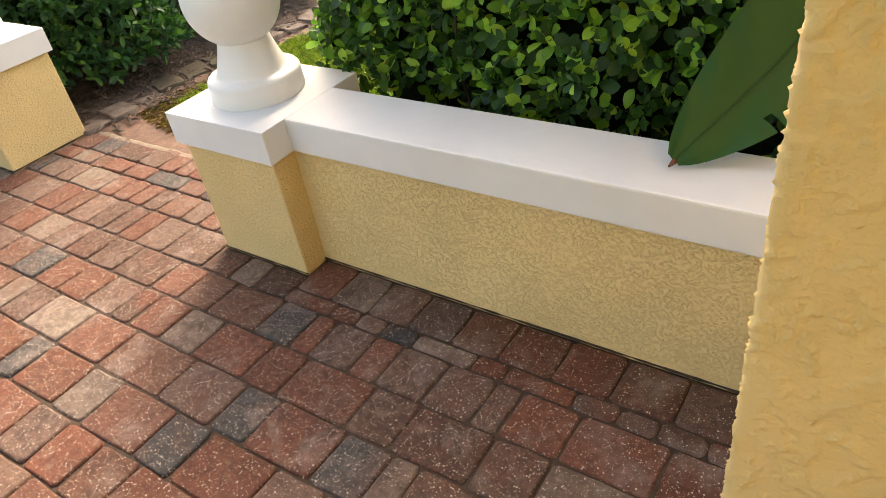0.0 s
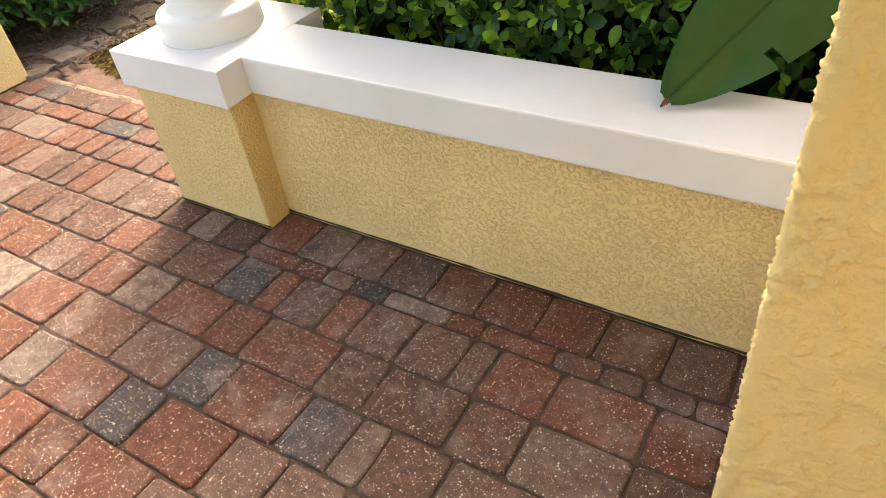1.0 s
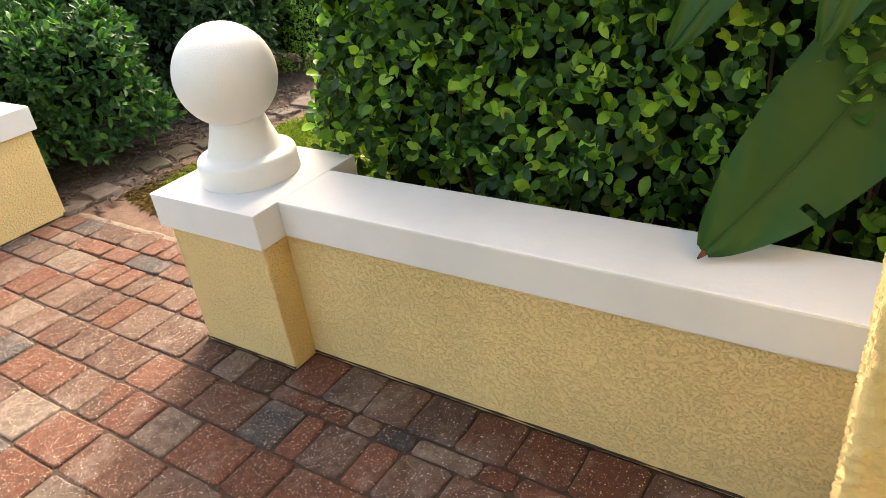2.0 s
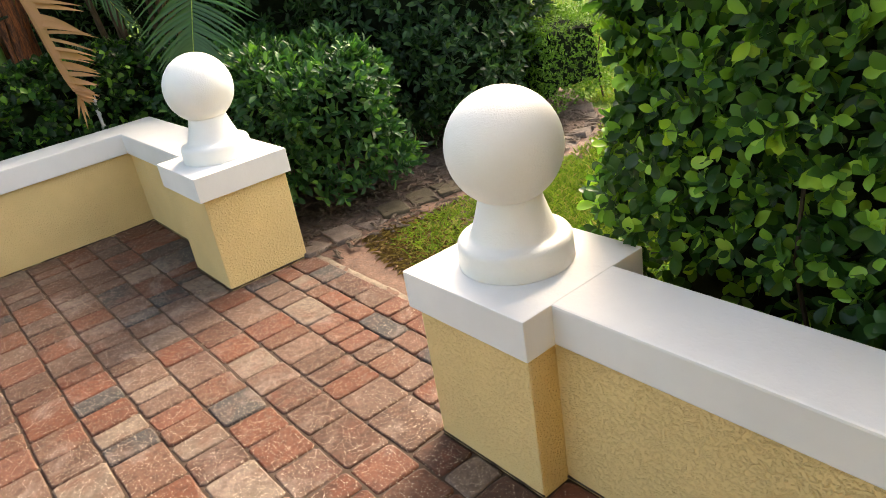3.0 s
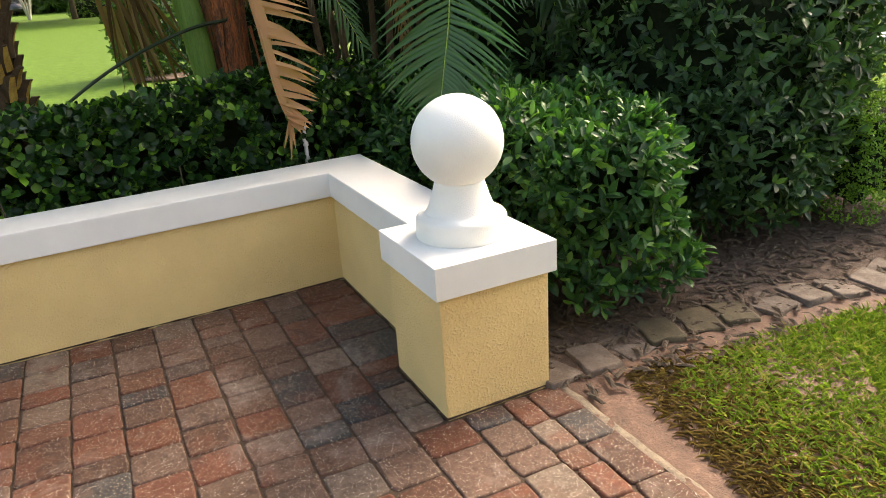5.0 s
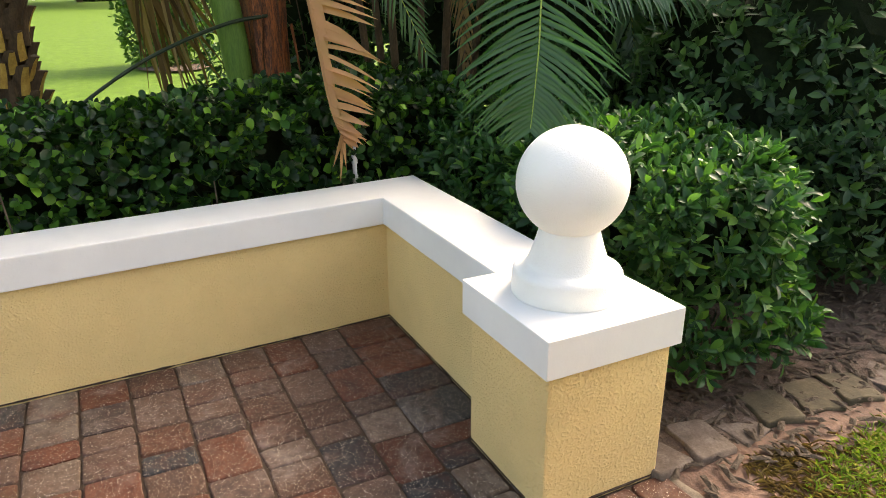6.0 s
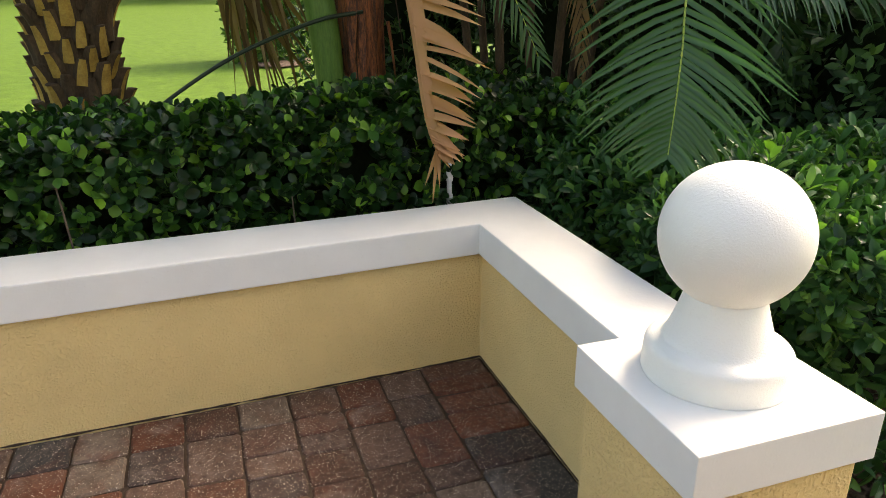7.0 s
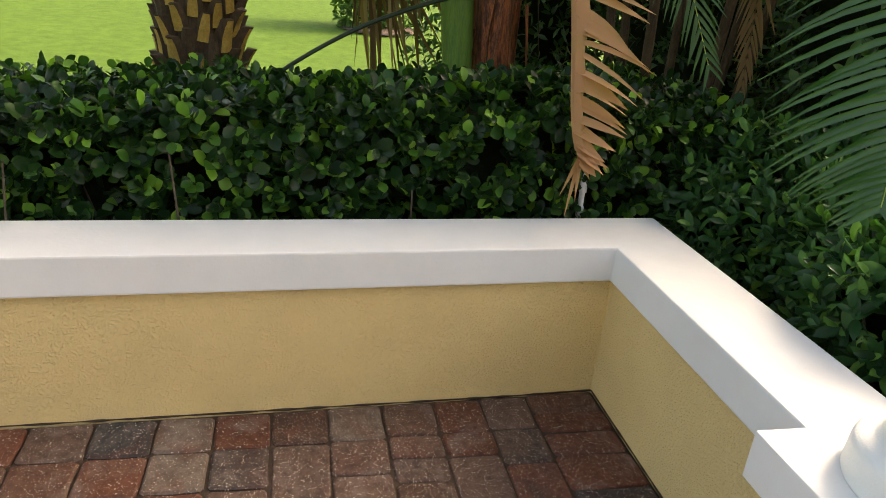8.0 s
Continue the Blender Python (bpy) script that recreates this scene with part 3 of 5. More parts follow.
def column():
    x0, x1, y0, y1 = 1.605, 1.876, -0.53, -0.26
    root = thing("column", ((x0 + x1) / 2, (y0 + y1) / 2, 0), "tall yellow stucco porch column with coarse trowelled relief", "column", kind="structure")
    step, verts, faces = 0.0052, [], []
    ring = []                       # the outline in plan: point and outward direction
    r = 0.014
    for cx, cy, a0 in ((x0 + r, y0 + r, 180), (x1 - r, y0 + r, 270), (x1 - r, y1 - r, 0), (x0 + r, y1 - r, 90)):
        for k in range(5):
            a = radians(a0 + 22.5 * k)
            ring.append((cx + r * math.cos(a), cy + r * math.sin(a), math.cos(a), math.sin(a)))
    line = []
    for i, (x, y, nx, ny) in enumerate(ring):
        X, Y, NX, NY = ring[(i + 1) % len(ring)]
        n = max(1, int(math.hypot(X - x, Y - y) / step)) if (y < y0 + 0.02 and Y < y0 + 0.02) or (x < x0 + 0.02 and X < x0 + 0.02) else 1
        for k in range(n):
            t = k / n
            line.append((x + (X - x) * t, y + (Y - y) * t, nx + (NX - nx) * t, ny + (NY - ny) * t))
    levels = [-0.1] + [step * k for k in range(362)] + [2.1, 2.75]
    run = [0.0]
    for p, q in zip(line, line[1:]):
        run.append(run[-1] + math.hypot(q[0] - p[0], q[1] - p[1]))
    for z in levels:
        for (x, y, nx, ny), u in zip(line, run):
            h = trowel(u, z)
            verts.append((x + nx * h, y + ny * h, z))
    m = len(line)
    for j in range(len(levels) - 1):
        for k in range(m):
            l = (k + 1) % m
            faces.append((j * m + k, j * m + l, (j + 1) * m + l, (j + 1) * m + k))
    faces.append(tuple(range((len(levels) - 1) * m, len(levels) * m)))
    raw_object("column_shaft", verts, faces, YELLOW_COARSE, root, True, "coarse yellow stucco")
    settle(root)


column()
# unseen wall, added to cut the light that reaches the column
tagged(mesh_object("wall_unseen_block", box(bmesh.new(), (2.25, -3.6, -0.1), (2.45, 0.08, 2.76), 0.01), UNSEEN_WALL), "unseen plain yellow stucco wall added to keep light off the column", "wall", kind="structure")
# out of view; implied by the column, its reach set to dim column and paving
tagged(mesh_object("ceiling_porch", box(bmesh.new(), (0.35, -3.6, 2.76), (4.4, -0.26, 2.95), 0.01), CEIL), "unseen plain white porch ceiling carried by the column, sized to dim the light below", "ceiling", kind="structure")

# ---------------------------------------------------------------- hedges and shrubs


def clipped_hedge(name, lo, hi, n, per, size, aspect, mat, label, category, seed, skip=(), core_in=0.13, stem_count=12, group="", lump=0.08, depth=0.07, rounding=0.14, low_gap=0.0, shape=OVAL):
    rng = np.random.default_rng(seed)
    root = thing(name, ((lo[0] + hi[0]) / 2, (lo[1] + hi[1]) / 2, 0), label, category, group)
    p, out = on_box(rng, n, (lo[0], lo[1], low_gap), hi, skip, rounding, seed * 3.1, lump, depth)
    if hi[2] > 1.2:            # thinned towards the foot, where the near-black core shows as shade
        keep = rng.uniform(0, 1, len(p)) < np.clip((p[:, 2] - 0.25) / 0.5, 0.3, 1)
        p, out = p[keep], out[keep]
    leaf_mesh("leaves", *sprigs(rng, p, out, per, size, aspect), mat, root, shape=shape)
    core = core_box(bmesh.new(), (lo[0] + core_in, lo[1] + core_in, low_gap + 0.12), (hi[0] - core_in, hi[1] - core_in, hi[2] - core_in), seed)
    part("shade_core", core, CORE, root, "solid near-black core standing for shade between the leaves")
    stems(rng, root, [(rng.uniform(lo[0] + 0.06, hi[0] - 0.06), rng.uniform(lo[1] + 0.05, hi[1] - 0.05)) for _ in range(stem_count)], hi[2] * 0.85, 0.06, 0.008)
    settle(root)
    return root


clipped_hedge("tall_hedge", (-0.24, 0.52, 0), (3.0, 1.35, 1.52), 5800, 5, 0.057, 0.66, HEDGE_LEAF, "tall glossy green hedge with pale new leaves behind the wall", "hedge", 11,
              skip=("+x", "+y"), core_in=0.2, stem_count=40, lump=0.14, depth=0.10, low_gap=0.10, shape=ROUND)


def angled_hedge():
    """The low hedge follows the slanting wall."""
    rng = np.random.default_rng(21)
    root = thing("low_hedge", (-4.3, -1.2, 0), "low clipped dark green hedge along the patio wall", "hedge")
    n = 4900
    p, out = on_box(rng, n, (0, -3.4, 0.25), (0.75, 0.85, 1.02), ("+y",), 0.10, 4.0, 0.07, 0.06)
    p[:, 0] += -4.70 - LEAN * (p[:, 1] - FACE)
    p[:, 2] *= 0.985 + 0.055 * np.minimum(p[:, 1], 0)
    leaf_mesh("leaves", *sprigs(rng, p, out, 5, 0.064, 0.74), LOW_LEAF, root, shape=ROUND)
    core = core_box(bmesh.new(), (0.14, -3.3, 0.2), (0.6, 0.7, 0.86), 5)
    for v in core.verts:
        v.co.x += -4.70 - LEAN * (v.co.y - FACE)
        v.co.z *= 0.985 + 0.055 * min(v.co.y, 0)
    part("shade_core", core, CORE, root, "solid near-black core standing for shade between the leaves")
    ys = [rng.uniform(-3.2, 0.8) for _ in range(40)]
    stems(rng, root, [(-4.70 + rng.uniform(0.3, 0.72) - LEAN * (y - FACE), y) for y in ys], 0.85, 0.08, 0.006)
    settle(root)


angled_hedge()
clipped_hedge("round_shrub", (-4.4, 0.62, 0), (-2.38, 1.56, 0.88), 2700, 6, 0.080, 0.52, BUSH_LEAF, "dense mid-green shrub clipped flat beside the pier", "shrub", 31,
              skip=("-x",), core_in=0.2, stem_count=14, lump=0.26, depth=0.06, rounding=0.30, low_gap=0.15)
clipped_hedge("boxwood", (-3.35, 2.78, 0), (-2.45, 3.62, 0.70), 3800, 5, 0.024, 0.6, BOX_LEAF, "small bright green boxwood at the end of the bed", "shrub", 41,
              core_in=0.1, stem_count=8, lump=0.08, depth=0.04, rounding=0.15, low_gap=0.05)


def loose_shrub(name, centre, radii, n, per, size, aspect, mat, label, seed, lump=0.25, depth=0.16, trunk=True, category="shrub", shrink=0.72, extra=()):
    rng = np.random.default_rng(seed)
    root = thing(name, (centre[0], centre[1], 0), label, category)
    blobs = [(centre, radii, n)] + list(extra)
    P, O = [], []
    core = bmesh.new()
    for c, r, k in blobs:
        p, o = on_blob(rng, k, c, r, seed * 1.7 + c[0], lump, depth)
        m = p[:, 2] > 0.06
        P.append(p[m])
        O.append(o[m])
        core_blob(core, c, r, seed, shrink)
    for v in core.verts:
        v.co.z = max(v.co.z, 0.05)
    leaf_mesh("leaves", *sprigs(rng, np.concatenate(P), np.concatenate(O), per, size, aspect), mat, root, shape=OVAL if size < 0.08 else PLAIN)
    part("shade_core", core, CORE, root, "solid near-black core standing for shade between the leaves")
    if trunk:
        bm = bmesh.new()
        for k in range(7):
            a = rng.uniform(0, 6.28)
            b = Vector((centre[0] + 0.12 * math.cos(a), centre[1] + 0.12 * math.sin(a), ground_height(centre[0], centre[1])))
            t = Vector((centre[0] + radii[0] * 0.7 * math.cos(a), centre[1] + radii[1] * 0.7 * math.sin(a), centre[2] + radii[2] * 0.5))
            tube(bm, [b, b.lerp(t, 0.5) + Vector((0, 0, 0.1)), t], [0.025, 0.018, 0.008], 6)
        part("branches", bm, BARK, root, "grey-brown branches")
    settle(root)
    return root


loose_shrub("dark_shrub", (-3.55, 2.55, 0.95), (0.95, 0.85, 1.0), 1700, 6, 0.085, 0.48, DARK_LEAF, "tall loose dark green shrub in the bed", 51,
            extra=[((-3.0, 2.35, 0.45), (0.55, 0.6, 0.45), 700), ((-4.6, 2.2, 1.3), (0.9, 0.9, 1.1), 900), ((-3.4, 3.1, 1.25), (0.75, 0.7, 0.75), 900)])
loose_shrub("background_shrub", (-6.6, 2.6, 1.6), (1.3, 1.6, 1.6), 1500, 6, 0.085, 0.40, DARK_LEAF, "dark overgrown shrub behind the palms", 61, shrink=0.66,
            extra=[((-6.9, 0.7, 1.6), (0.8, 0.95, 1.7), 1000), ((-5.9, 4.6, 1.4), (1.3, 1.3, 1.4), 900), ((-5.9, 1.7, 1.7), (0.8, 1.0, 1.6), 1000)])

# ---------------------------------------------------------------- palms


def leaflet_strip(base, d, nrm, length, width, droop, segs=4, twist=0.0):
    """A narrow folded blade: vertices and faces."""
    d, nrm = d.normalized(), nrm.normalized()
    side = d.cross(nrm).normalized()
    verts, faces = [], []
    p = base.copy()
    for i in range(segs + 1):
        t = i / segs
        w = width * (0.55 + 0.45 * math.sin(math.pi * min(1.0, 0.25 + t * 0.75))) * (1 - t ** 3) + 0.0008
        verts += [p - side * w + nrm * w * 0.35, p.copy(), p + side * w + nrm * w * 0.35]
        d = (d + Vector((0, 0, -droop / segs))).normalized()
        if twist:
            side = (side + nrm * twist / segs).normalized()
        p = p + d * (length / segs)
    for i in range(segs):
        a = 3 * i
        faces += [(a, a + 1, a + 4, a + 3), (a + 1, a + 2, a + 5, a + 4)]
    return verts, faces


def frond(parent, ctrl, count, length, width, nrm, mat, rng, droop=0.35, rib=0.007, label="green feather palm frond", angle=0.9, vee=0.15, rib_mat=None, thin=0.0):
    """A feather palm frond along a curve: rib and two rows of leaflets."""
    pts = curve_points(ctrl, 60)
    bm = tube(bmesh.new(), pts[::4], [rib * (1 - 0.75 * i / 15) for i in range(len(pts[::4]))], 6)
    root = part("frond", bm, rib_mat or RIB, parent, label)
    nrm = Vector(nrm).normalized()
    for k in range(count):
        u = 0.12 + 0.88 * k / (count - 1)
        i = min(59, int(u * 60))
        p = pts[i].lerp(pts[i + 1], u * 60 - i)
        t = (pts[i + 1] - pts[i]).normalized()
        side = t.cross(nrm).normalized()
        env = (0.45 + 0.55 * math.sin(math.pi * min(1.0, 0.18 + 0.72 * u))) * (1.0 if u < 0.75 else 1.0 - 0.55 * (u - 0.75) / 0.25)
        for s in (-1, 1):
            if thin and rng.random() < thin:
                continue
            lean = angle * (1.0 - 0.38 * u)
            d = t * math.cos(lean) + side * s * math.sin(lean) + nrm * vee
            d += Vector((rng.gauss(0, 0.05), rng.gauss(0, 0.05), rng.gauss(0, 0.05)))
            v, f = leaflet_strip(p, d, nrm, length * env * rng.uniform(0.9, 1.08), width * rng.uniform(0.85, 1.1), droop * rng.uniform(0.7, 1.3))
            raw_object("leaflet", v, f, mat, root, True)
    return root


DRY_DARK = foliage("brown_dry_leaflet", [(0.0, (0.06, 0.035, 0.018)), (0.5, (0.15, 0.09, 0.045)), (1.0, (0.28, 0.19, 0.10))], 0.7, 0.2)


def shading_crown(root, top, count, reach, length, seed, mat):
    """An unseen crown added above a trunk to shade the patio: arching feather fronds in one mesh."""
    rng = random.Random(seed)
    verts, faces = [], []
    for k in range(count):
        a = k * 2.39996 + rng.uniform(-0.2, 0.2)
        rise = rng.uniform(-0.1, 1.0)
        h = Vector((math.cos(a), math.sin(a), 0))
        t = Vector(top)
        pts = curve_points([t, t + h * reach * 0.35 + Vector((0, 0, rise * 0.6)), t + h * reach * 0.75 + Vector((0, 0, rise * 0.6)), t + h * reach + Vector((0, 0, rise * 0.35 - 0.35))], 30)
        side = Vector((-h.y, h.x, 0))
        for i in range(3, 30):
            d = (pts[i + 1] - pts[i - 1]).normalized() if i < 30 else h
            u = i / 30
            for s in (-1, 1):
                v, f = leaflet_strip(pts[i], d * 0.6 + side * s, Vector((0, 0, 1)), length * math.sin(math.pi * min(1, 0.15 + 0.75 * u)), 0.016, 0.5, 3)
                o = len(verts)
                verts += v
                faces += [tuple(j + o for j in q) for q in f]
    raw_object("crown", verts, faces, mat, root, True, "unseen crown of arching green fronds added to shade the patio", "stuff")


def areca_palm():
    rng = random.Random(7)
    root = thing("areca_palm", (-4.75, 0.75, 0), "clumping feather palm with drooping green fronds behind the hedge", "palm")
    for k in range(7):
        a = 2 * math.pi * k / 7
        b = Vector((-4.85 + 0.22 * math.cos(a), 0.9 + 0.22 * math.sin(a), -0.02))
        t = b + Vector((0.25 * math.cos(a), 0.25 * math.sin(a), 2.3))
        part("stem", tube(bmesh.new(), curve_points([b, b.lerp(t, 0.5), t], 8), [0.028 - 0.001 * i for i in range(9)], 10), BOOT_DARK, root, "dark ringed palm stem")
    face = (0.85, -0.5, 0.15)
    frond(root, [(-4.6, 0.75, 2.0), (-4.05, 0.86, 2.1), (-3.5, 0.84, 1.75), (-3.2, 0.67, 1.38), (-3.02, 0.54, 1.16), (-2.91, 0.45, 0.99)], 46, 0.43, 0.0098, face, FROND, rng, 0.55, angle=1.55, vee=0.05)
    frond(root, [(-4.6, 0.95, 2.2), (-3.95, 1.0, 1.95), (-3.55, 1.30, 1.62), (-3.45, 2.0, 1.36)], 46, 0.36, 0.011, (0.6, -0.35, 0.7), FROND, rng, 0.8)
    frond(root, [(-4.6, 0.85, 2.2), (-3.9, 0.72, 1.95), (-3.5, 0.95, 1.66), (-3.35, 1.45, 1.45)], 46, 0.34, 0.011, (0.7, -0.35, 0.6), FROND, rng, 0.9)
    frond(root, [(-4.8, 1.1, 2.1), (-4.3, 1.5, 1.95), (-4.0, 1.75, 1.5), (-3.95, 1.85, 1.05)], 34, 0.34, 0.012, (0.7, -0.5, 0.3), FROND, rng, 0.5)
    frond(root, [(-4.7, 0.6, 2.2), (-4.2, 0.08, 2.3), (-3.92, 0.17, 1.85), (-3.82, 0.45, 1.20)], 44, 0.34, 0.006, (0.8, -0.35, 0.2), FROND, rng, 0.35, angle=0.75)
    frond(root, [(-4.9, 0.9, 2.2), (-5.0, 1.7, 2.2), (-4.9, 2.4, 1.8), (-4.85, 2.7, 1.4)], 36, 0.40, 0.012, (0.6, -0.2, 0.7), FROND, rng, 0.8)
    frond(root, [(-4.9, 0.7, 2.2), (-5.2, 0.4, 2.3), (-5.1, 0.15, 2.0), (-5.0, 0.1, 1.5)], 34, 0.40, 0.009, (0.8, -0.3, 0.4), DRY_DARK, rng, 0.8, rib_mat=DRY_DARK, label="brown dry palm frond")
    frond(root, [(-4.8, 0.8, 2.1), (-4.45, 0.85, 2.0), (-4.3, 0.88, 1.6), (-4.25, 0.90, 1.05)], 34, 0.26, 0.006, (0.8, -0.5, 0.2), DRY_DARK, rng, 0.4, angle=0.5, rib_mat=DRY_DARK, label="brown dry hanging palm frond")
    # out of view; placed so that its shadow falls on wall 3
    shading_crown(root, (-4.85, 0.9, 2.35), 26, 1.7, 0.42, 14, FROND)
    settle(root)


areca_palm()


def dead_frond():
    rng = random.Random(17)
    root = thing("dead_palm_frond", (-3.9, -0.15, 0.7), "dry tan palm frond hanging torn over the hedge", "palm frond")
    ctrl = [(-4.9, -0.04, 2.0), (-4.2, -0.14, 2.05), (-3.88, -0.14, 1.75), (-3.80, -0.09, 1.35), (-3.77, -0.045, 1.0), (-3.76, 0.01, 0.82)]
    pts = curve_points(ctrl, 60)
    part("rib", tube(bmesh.new(), pts[::4], [0.02 - 0.001 * i for i in range(len(pts[::4]))], 8), DRY, root)
    for k in range(30):
        u = 0.40 + 0.58 * k / 29
        i = min(59, int(u * 60))
        p = pts[i]
        down = (pts[min(i + 1, 60)] - pts[max(0, i - 1)]).normalized()
        reach = 0.33 * (1 - 0.75 * max(0, (u - 0.62) / 0.38)) * rng.uniform(0.85, 1.1)
        d = Vector((0.05, 0.95, -0.12 - 0.30 * max(0, u - 0.5))) + down * (0.05 + 0.9 * max(0, u - 0.75))
        d += Vector((rng.gauss(0, 0.10), 0, rng.gauss(0, 0.10)))
        v, f = leaflet_strip(p, d, Vector((0.8, 0.1, 0.5 + rng.gauss(0, 0.4))), reach, rng.uniform(0.008, 0.024), rng.uniform(0.0, 0.45), 5, rng.uniform(-0.9, 0.9))
        raw_object("leaflet", v, f, DRY, root, True)
    # the torn web along the rib, and the frayed tip
    verts, faces = [], []
    for j, i in enumerate(range(22, 58, 3)):
        w = 0.065 * (1 - 0.6 * (i - 22) / 36)
        verts += [pts[i] + Vector((0.004, -0.012, 0)), pts[i] + Vector((0.012, w * 0.5, -0.006)), pts[i] + Vector((0.0, w + rng.uniform(-0.012, 0.012), 0))]
        if j:
            a = 3 * j
            faces += [(a - 3, a - 2, a + 1, a), (a - 2, a - 1, a + 2, a + 1)]
    raw_object("blade", verts, faces, DRY, root, True)
    for dy, dz, w in ((-0.05, -0.13, 0.010), (0.01, -0.15, 0.011), (-0.02, -0.20, 0.008), (0.05, -0.07, 0.012), (0.07, -0.03, 0.008)):
        p = pts[57]
        v, f = leaflet_strip(p, Vector((0.0, dy, dz)), Vector((1, 0.2, 0.1)), Vector((dy, dz, 0)).length * 1.1, w, 0.1, 4, rng.uniform(-0.6, 0.6))
        raw_object("frayed_end", v, f, DRY, root, True)
    settle(root)


dead_frond()


def sheathed_palm():
    """A stout stem in red-brown sheaths beside a green stalk and hanging dry leaves."""
    rng = random.Random(23)
    root = thing("sheathed_palm", (-5.1, -0.1, 0), "palm stem in peeling red-brown sheaths with green stalk", "palm")
    bm = bmesh.new()
    rings = []
    for i in range(26):
        z = -0.03 + 2.6 * i / 25
        cx, cy = -5.1, 0.03 - 0.03 * z
        ring = []
        for k in range(28):
            t = 2 * math.pi * k / 28
            r = 0.135 + 0.02 * math.sin(3 * t + z * 1.7) + 0.018 * noise.noise(Vector((math.cos(t) * 3, math.sin(t) * 3, z * 1.2))) + 0.02 * max(0, z - 1.2)
            ring.append(bm.verts.new((cx + r * math.cos(t), cy + r * math.sin(t), z)))
        rings.append(ring)
    for a, b in zip(rings, rings[1:]):
        for k in range(28):
            j = (k + 1) % 28
            bm.faces.new((a[k], a[j], b[j], b[k]))
    part("trunk", bm, BARK_RED, root, "peeling red-brown sheathed trunk", True)
    for k in range(9):
        t = rng.uniform(-1.6, 1.6)
        z0 = rng.uniform(0.7, 1.7)
        p = Vector((-5.1 + 0.155 * math.cos(t), 0.0 + 0.155 * math.sin(t), z0))
        v, f = leaflet_strip(p, Vector((0.12 * math.cos(t), 0.15 * math.sin(t), -1)), Vector((math.cos(t), math.sin(t), 0.1)), rng.uniform(0.3, 0.7), rng.uniform(0.015, 0.035), 0.0, 5, rng.uniform(-0.8, 0.8))
        raw_object("sheath_flap", v, f, BARK_RED if k % 3 else BOOT_DARK, root, True)
    # flat green stalk
    bm = bmesh.new()
    pts = curve_points([(-5.02, -0.16, 0.5), (-5.02, -0.2, 1.1), (-5.03, -0.26, 1.6), (-5.05, -0.4, 2.4)], 12)
    tube(bm, pts, [0.06, 0.066, 0.07, 0.075, 0.08, 0.082, 0.082, 0.08, 0.08, 0.08, 0.08, 0.08, 0.08], 14)
    part("green_stalk", bm, STEM_GREEN, root, "smooth bright green leaf stalk", True)
    # long bent dark stalk leaning to the hedge
    pts = curve_points([(-4.95, -0.02, 1.34), (-4.88, -0.28, 1.30), (-4.80, -0.68, 1.155), (-4.72, -1.01, 0.97), (-4.7, -1.25, 0.78)], 24)
    part("bent_stalk", tube(bmesh.new(), pts, [0.0115 - 0.0001 * i for i in range(len(pts))], 8), STEM_DARK, root, "thin dark green bent stalk", True)
    # dry leaves hanging in a bundle
    verts, faces = [], []
    for k in range(48):
        p = Vector((-5.2 + rng.gauss(0, 0.06), -0.60 + rng.gauss(0, 0.07), 1.75 + rng.uniform(-0.4, 0.4)))
        v, f = leaflet_strip(p, Vector((rng.gauss(0, 0.15), 0.28 + rng.gauss(0, 0.20), -1)), Vector((1, rng.gauss(0, 0.6), 0)), rng.uniform(0.5, 0.95), rng.uniform(0.006, 0.017), 0.1, 4, rng.uniform(-1, 1))
        o = len(verts)
        verts += v
        faces += [tuple(j + o for j in q) for q in f]
    ob = raw_object("dry_leaves", verts, faces, DRY_DARK, root, True, "bundle of hanging brown dry leaflets", "stuff")
    settle(root)


sheathed_palm()


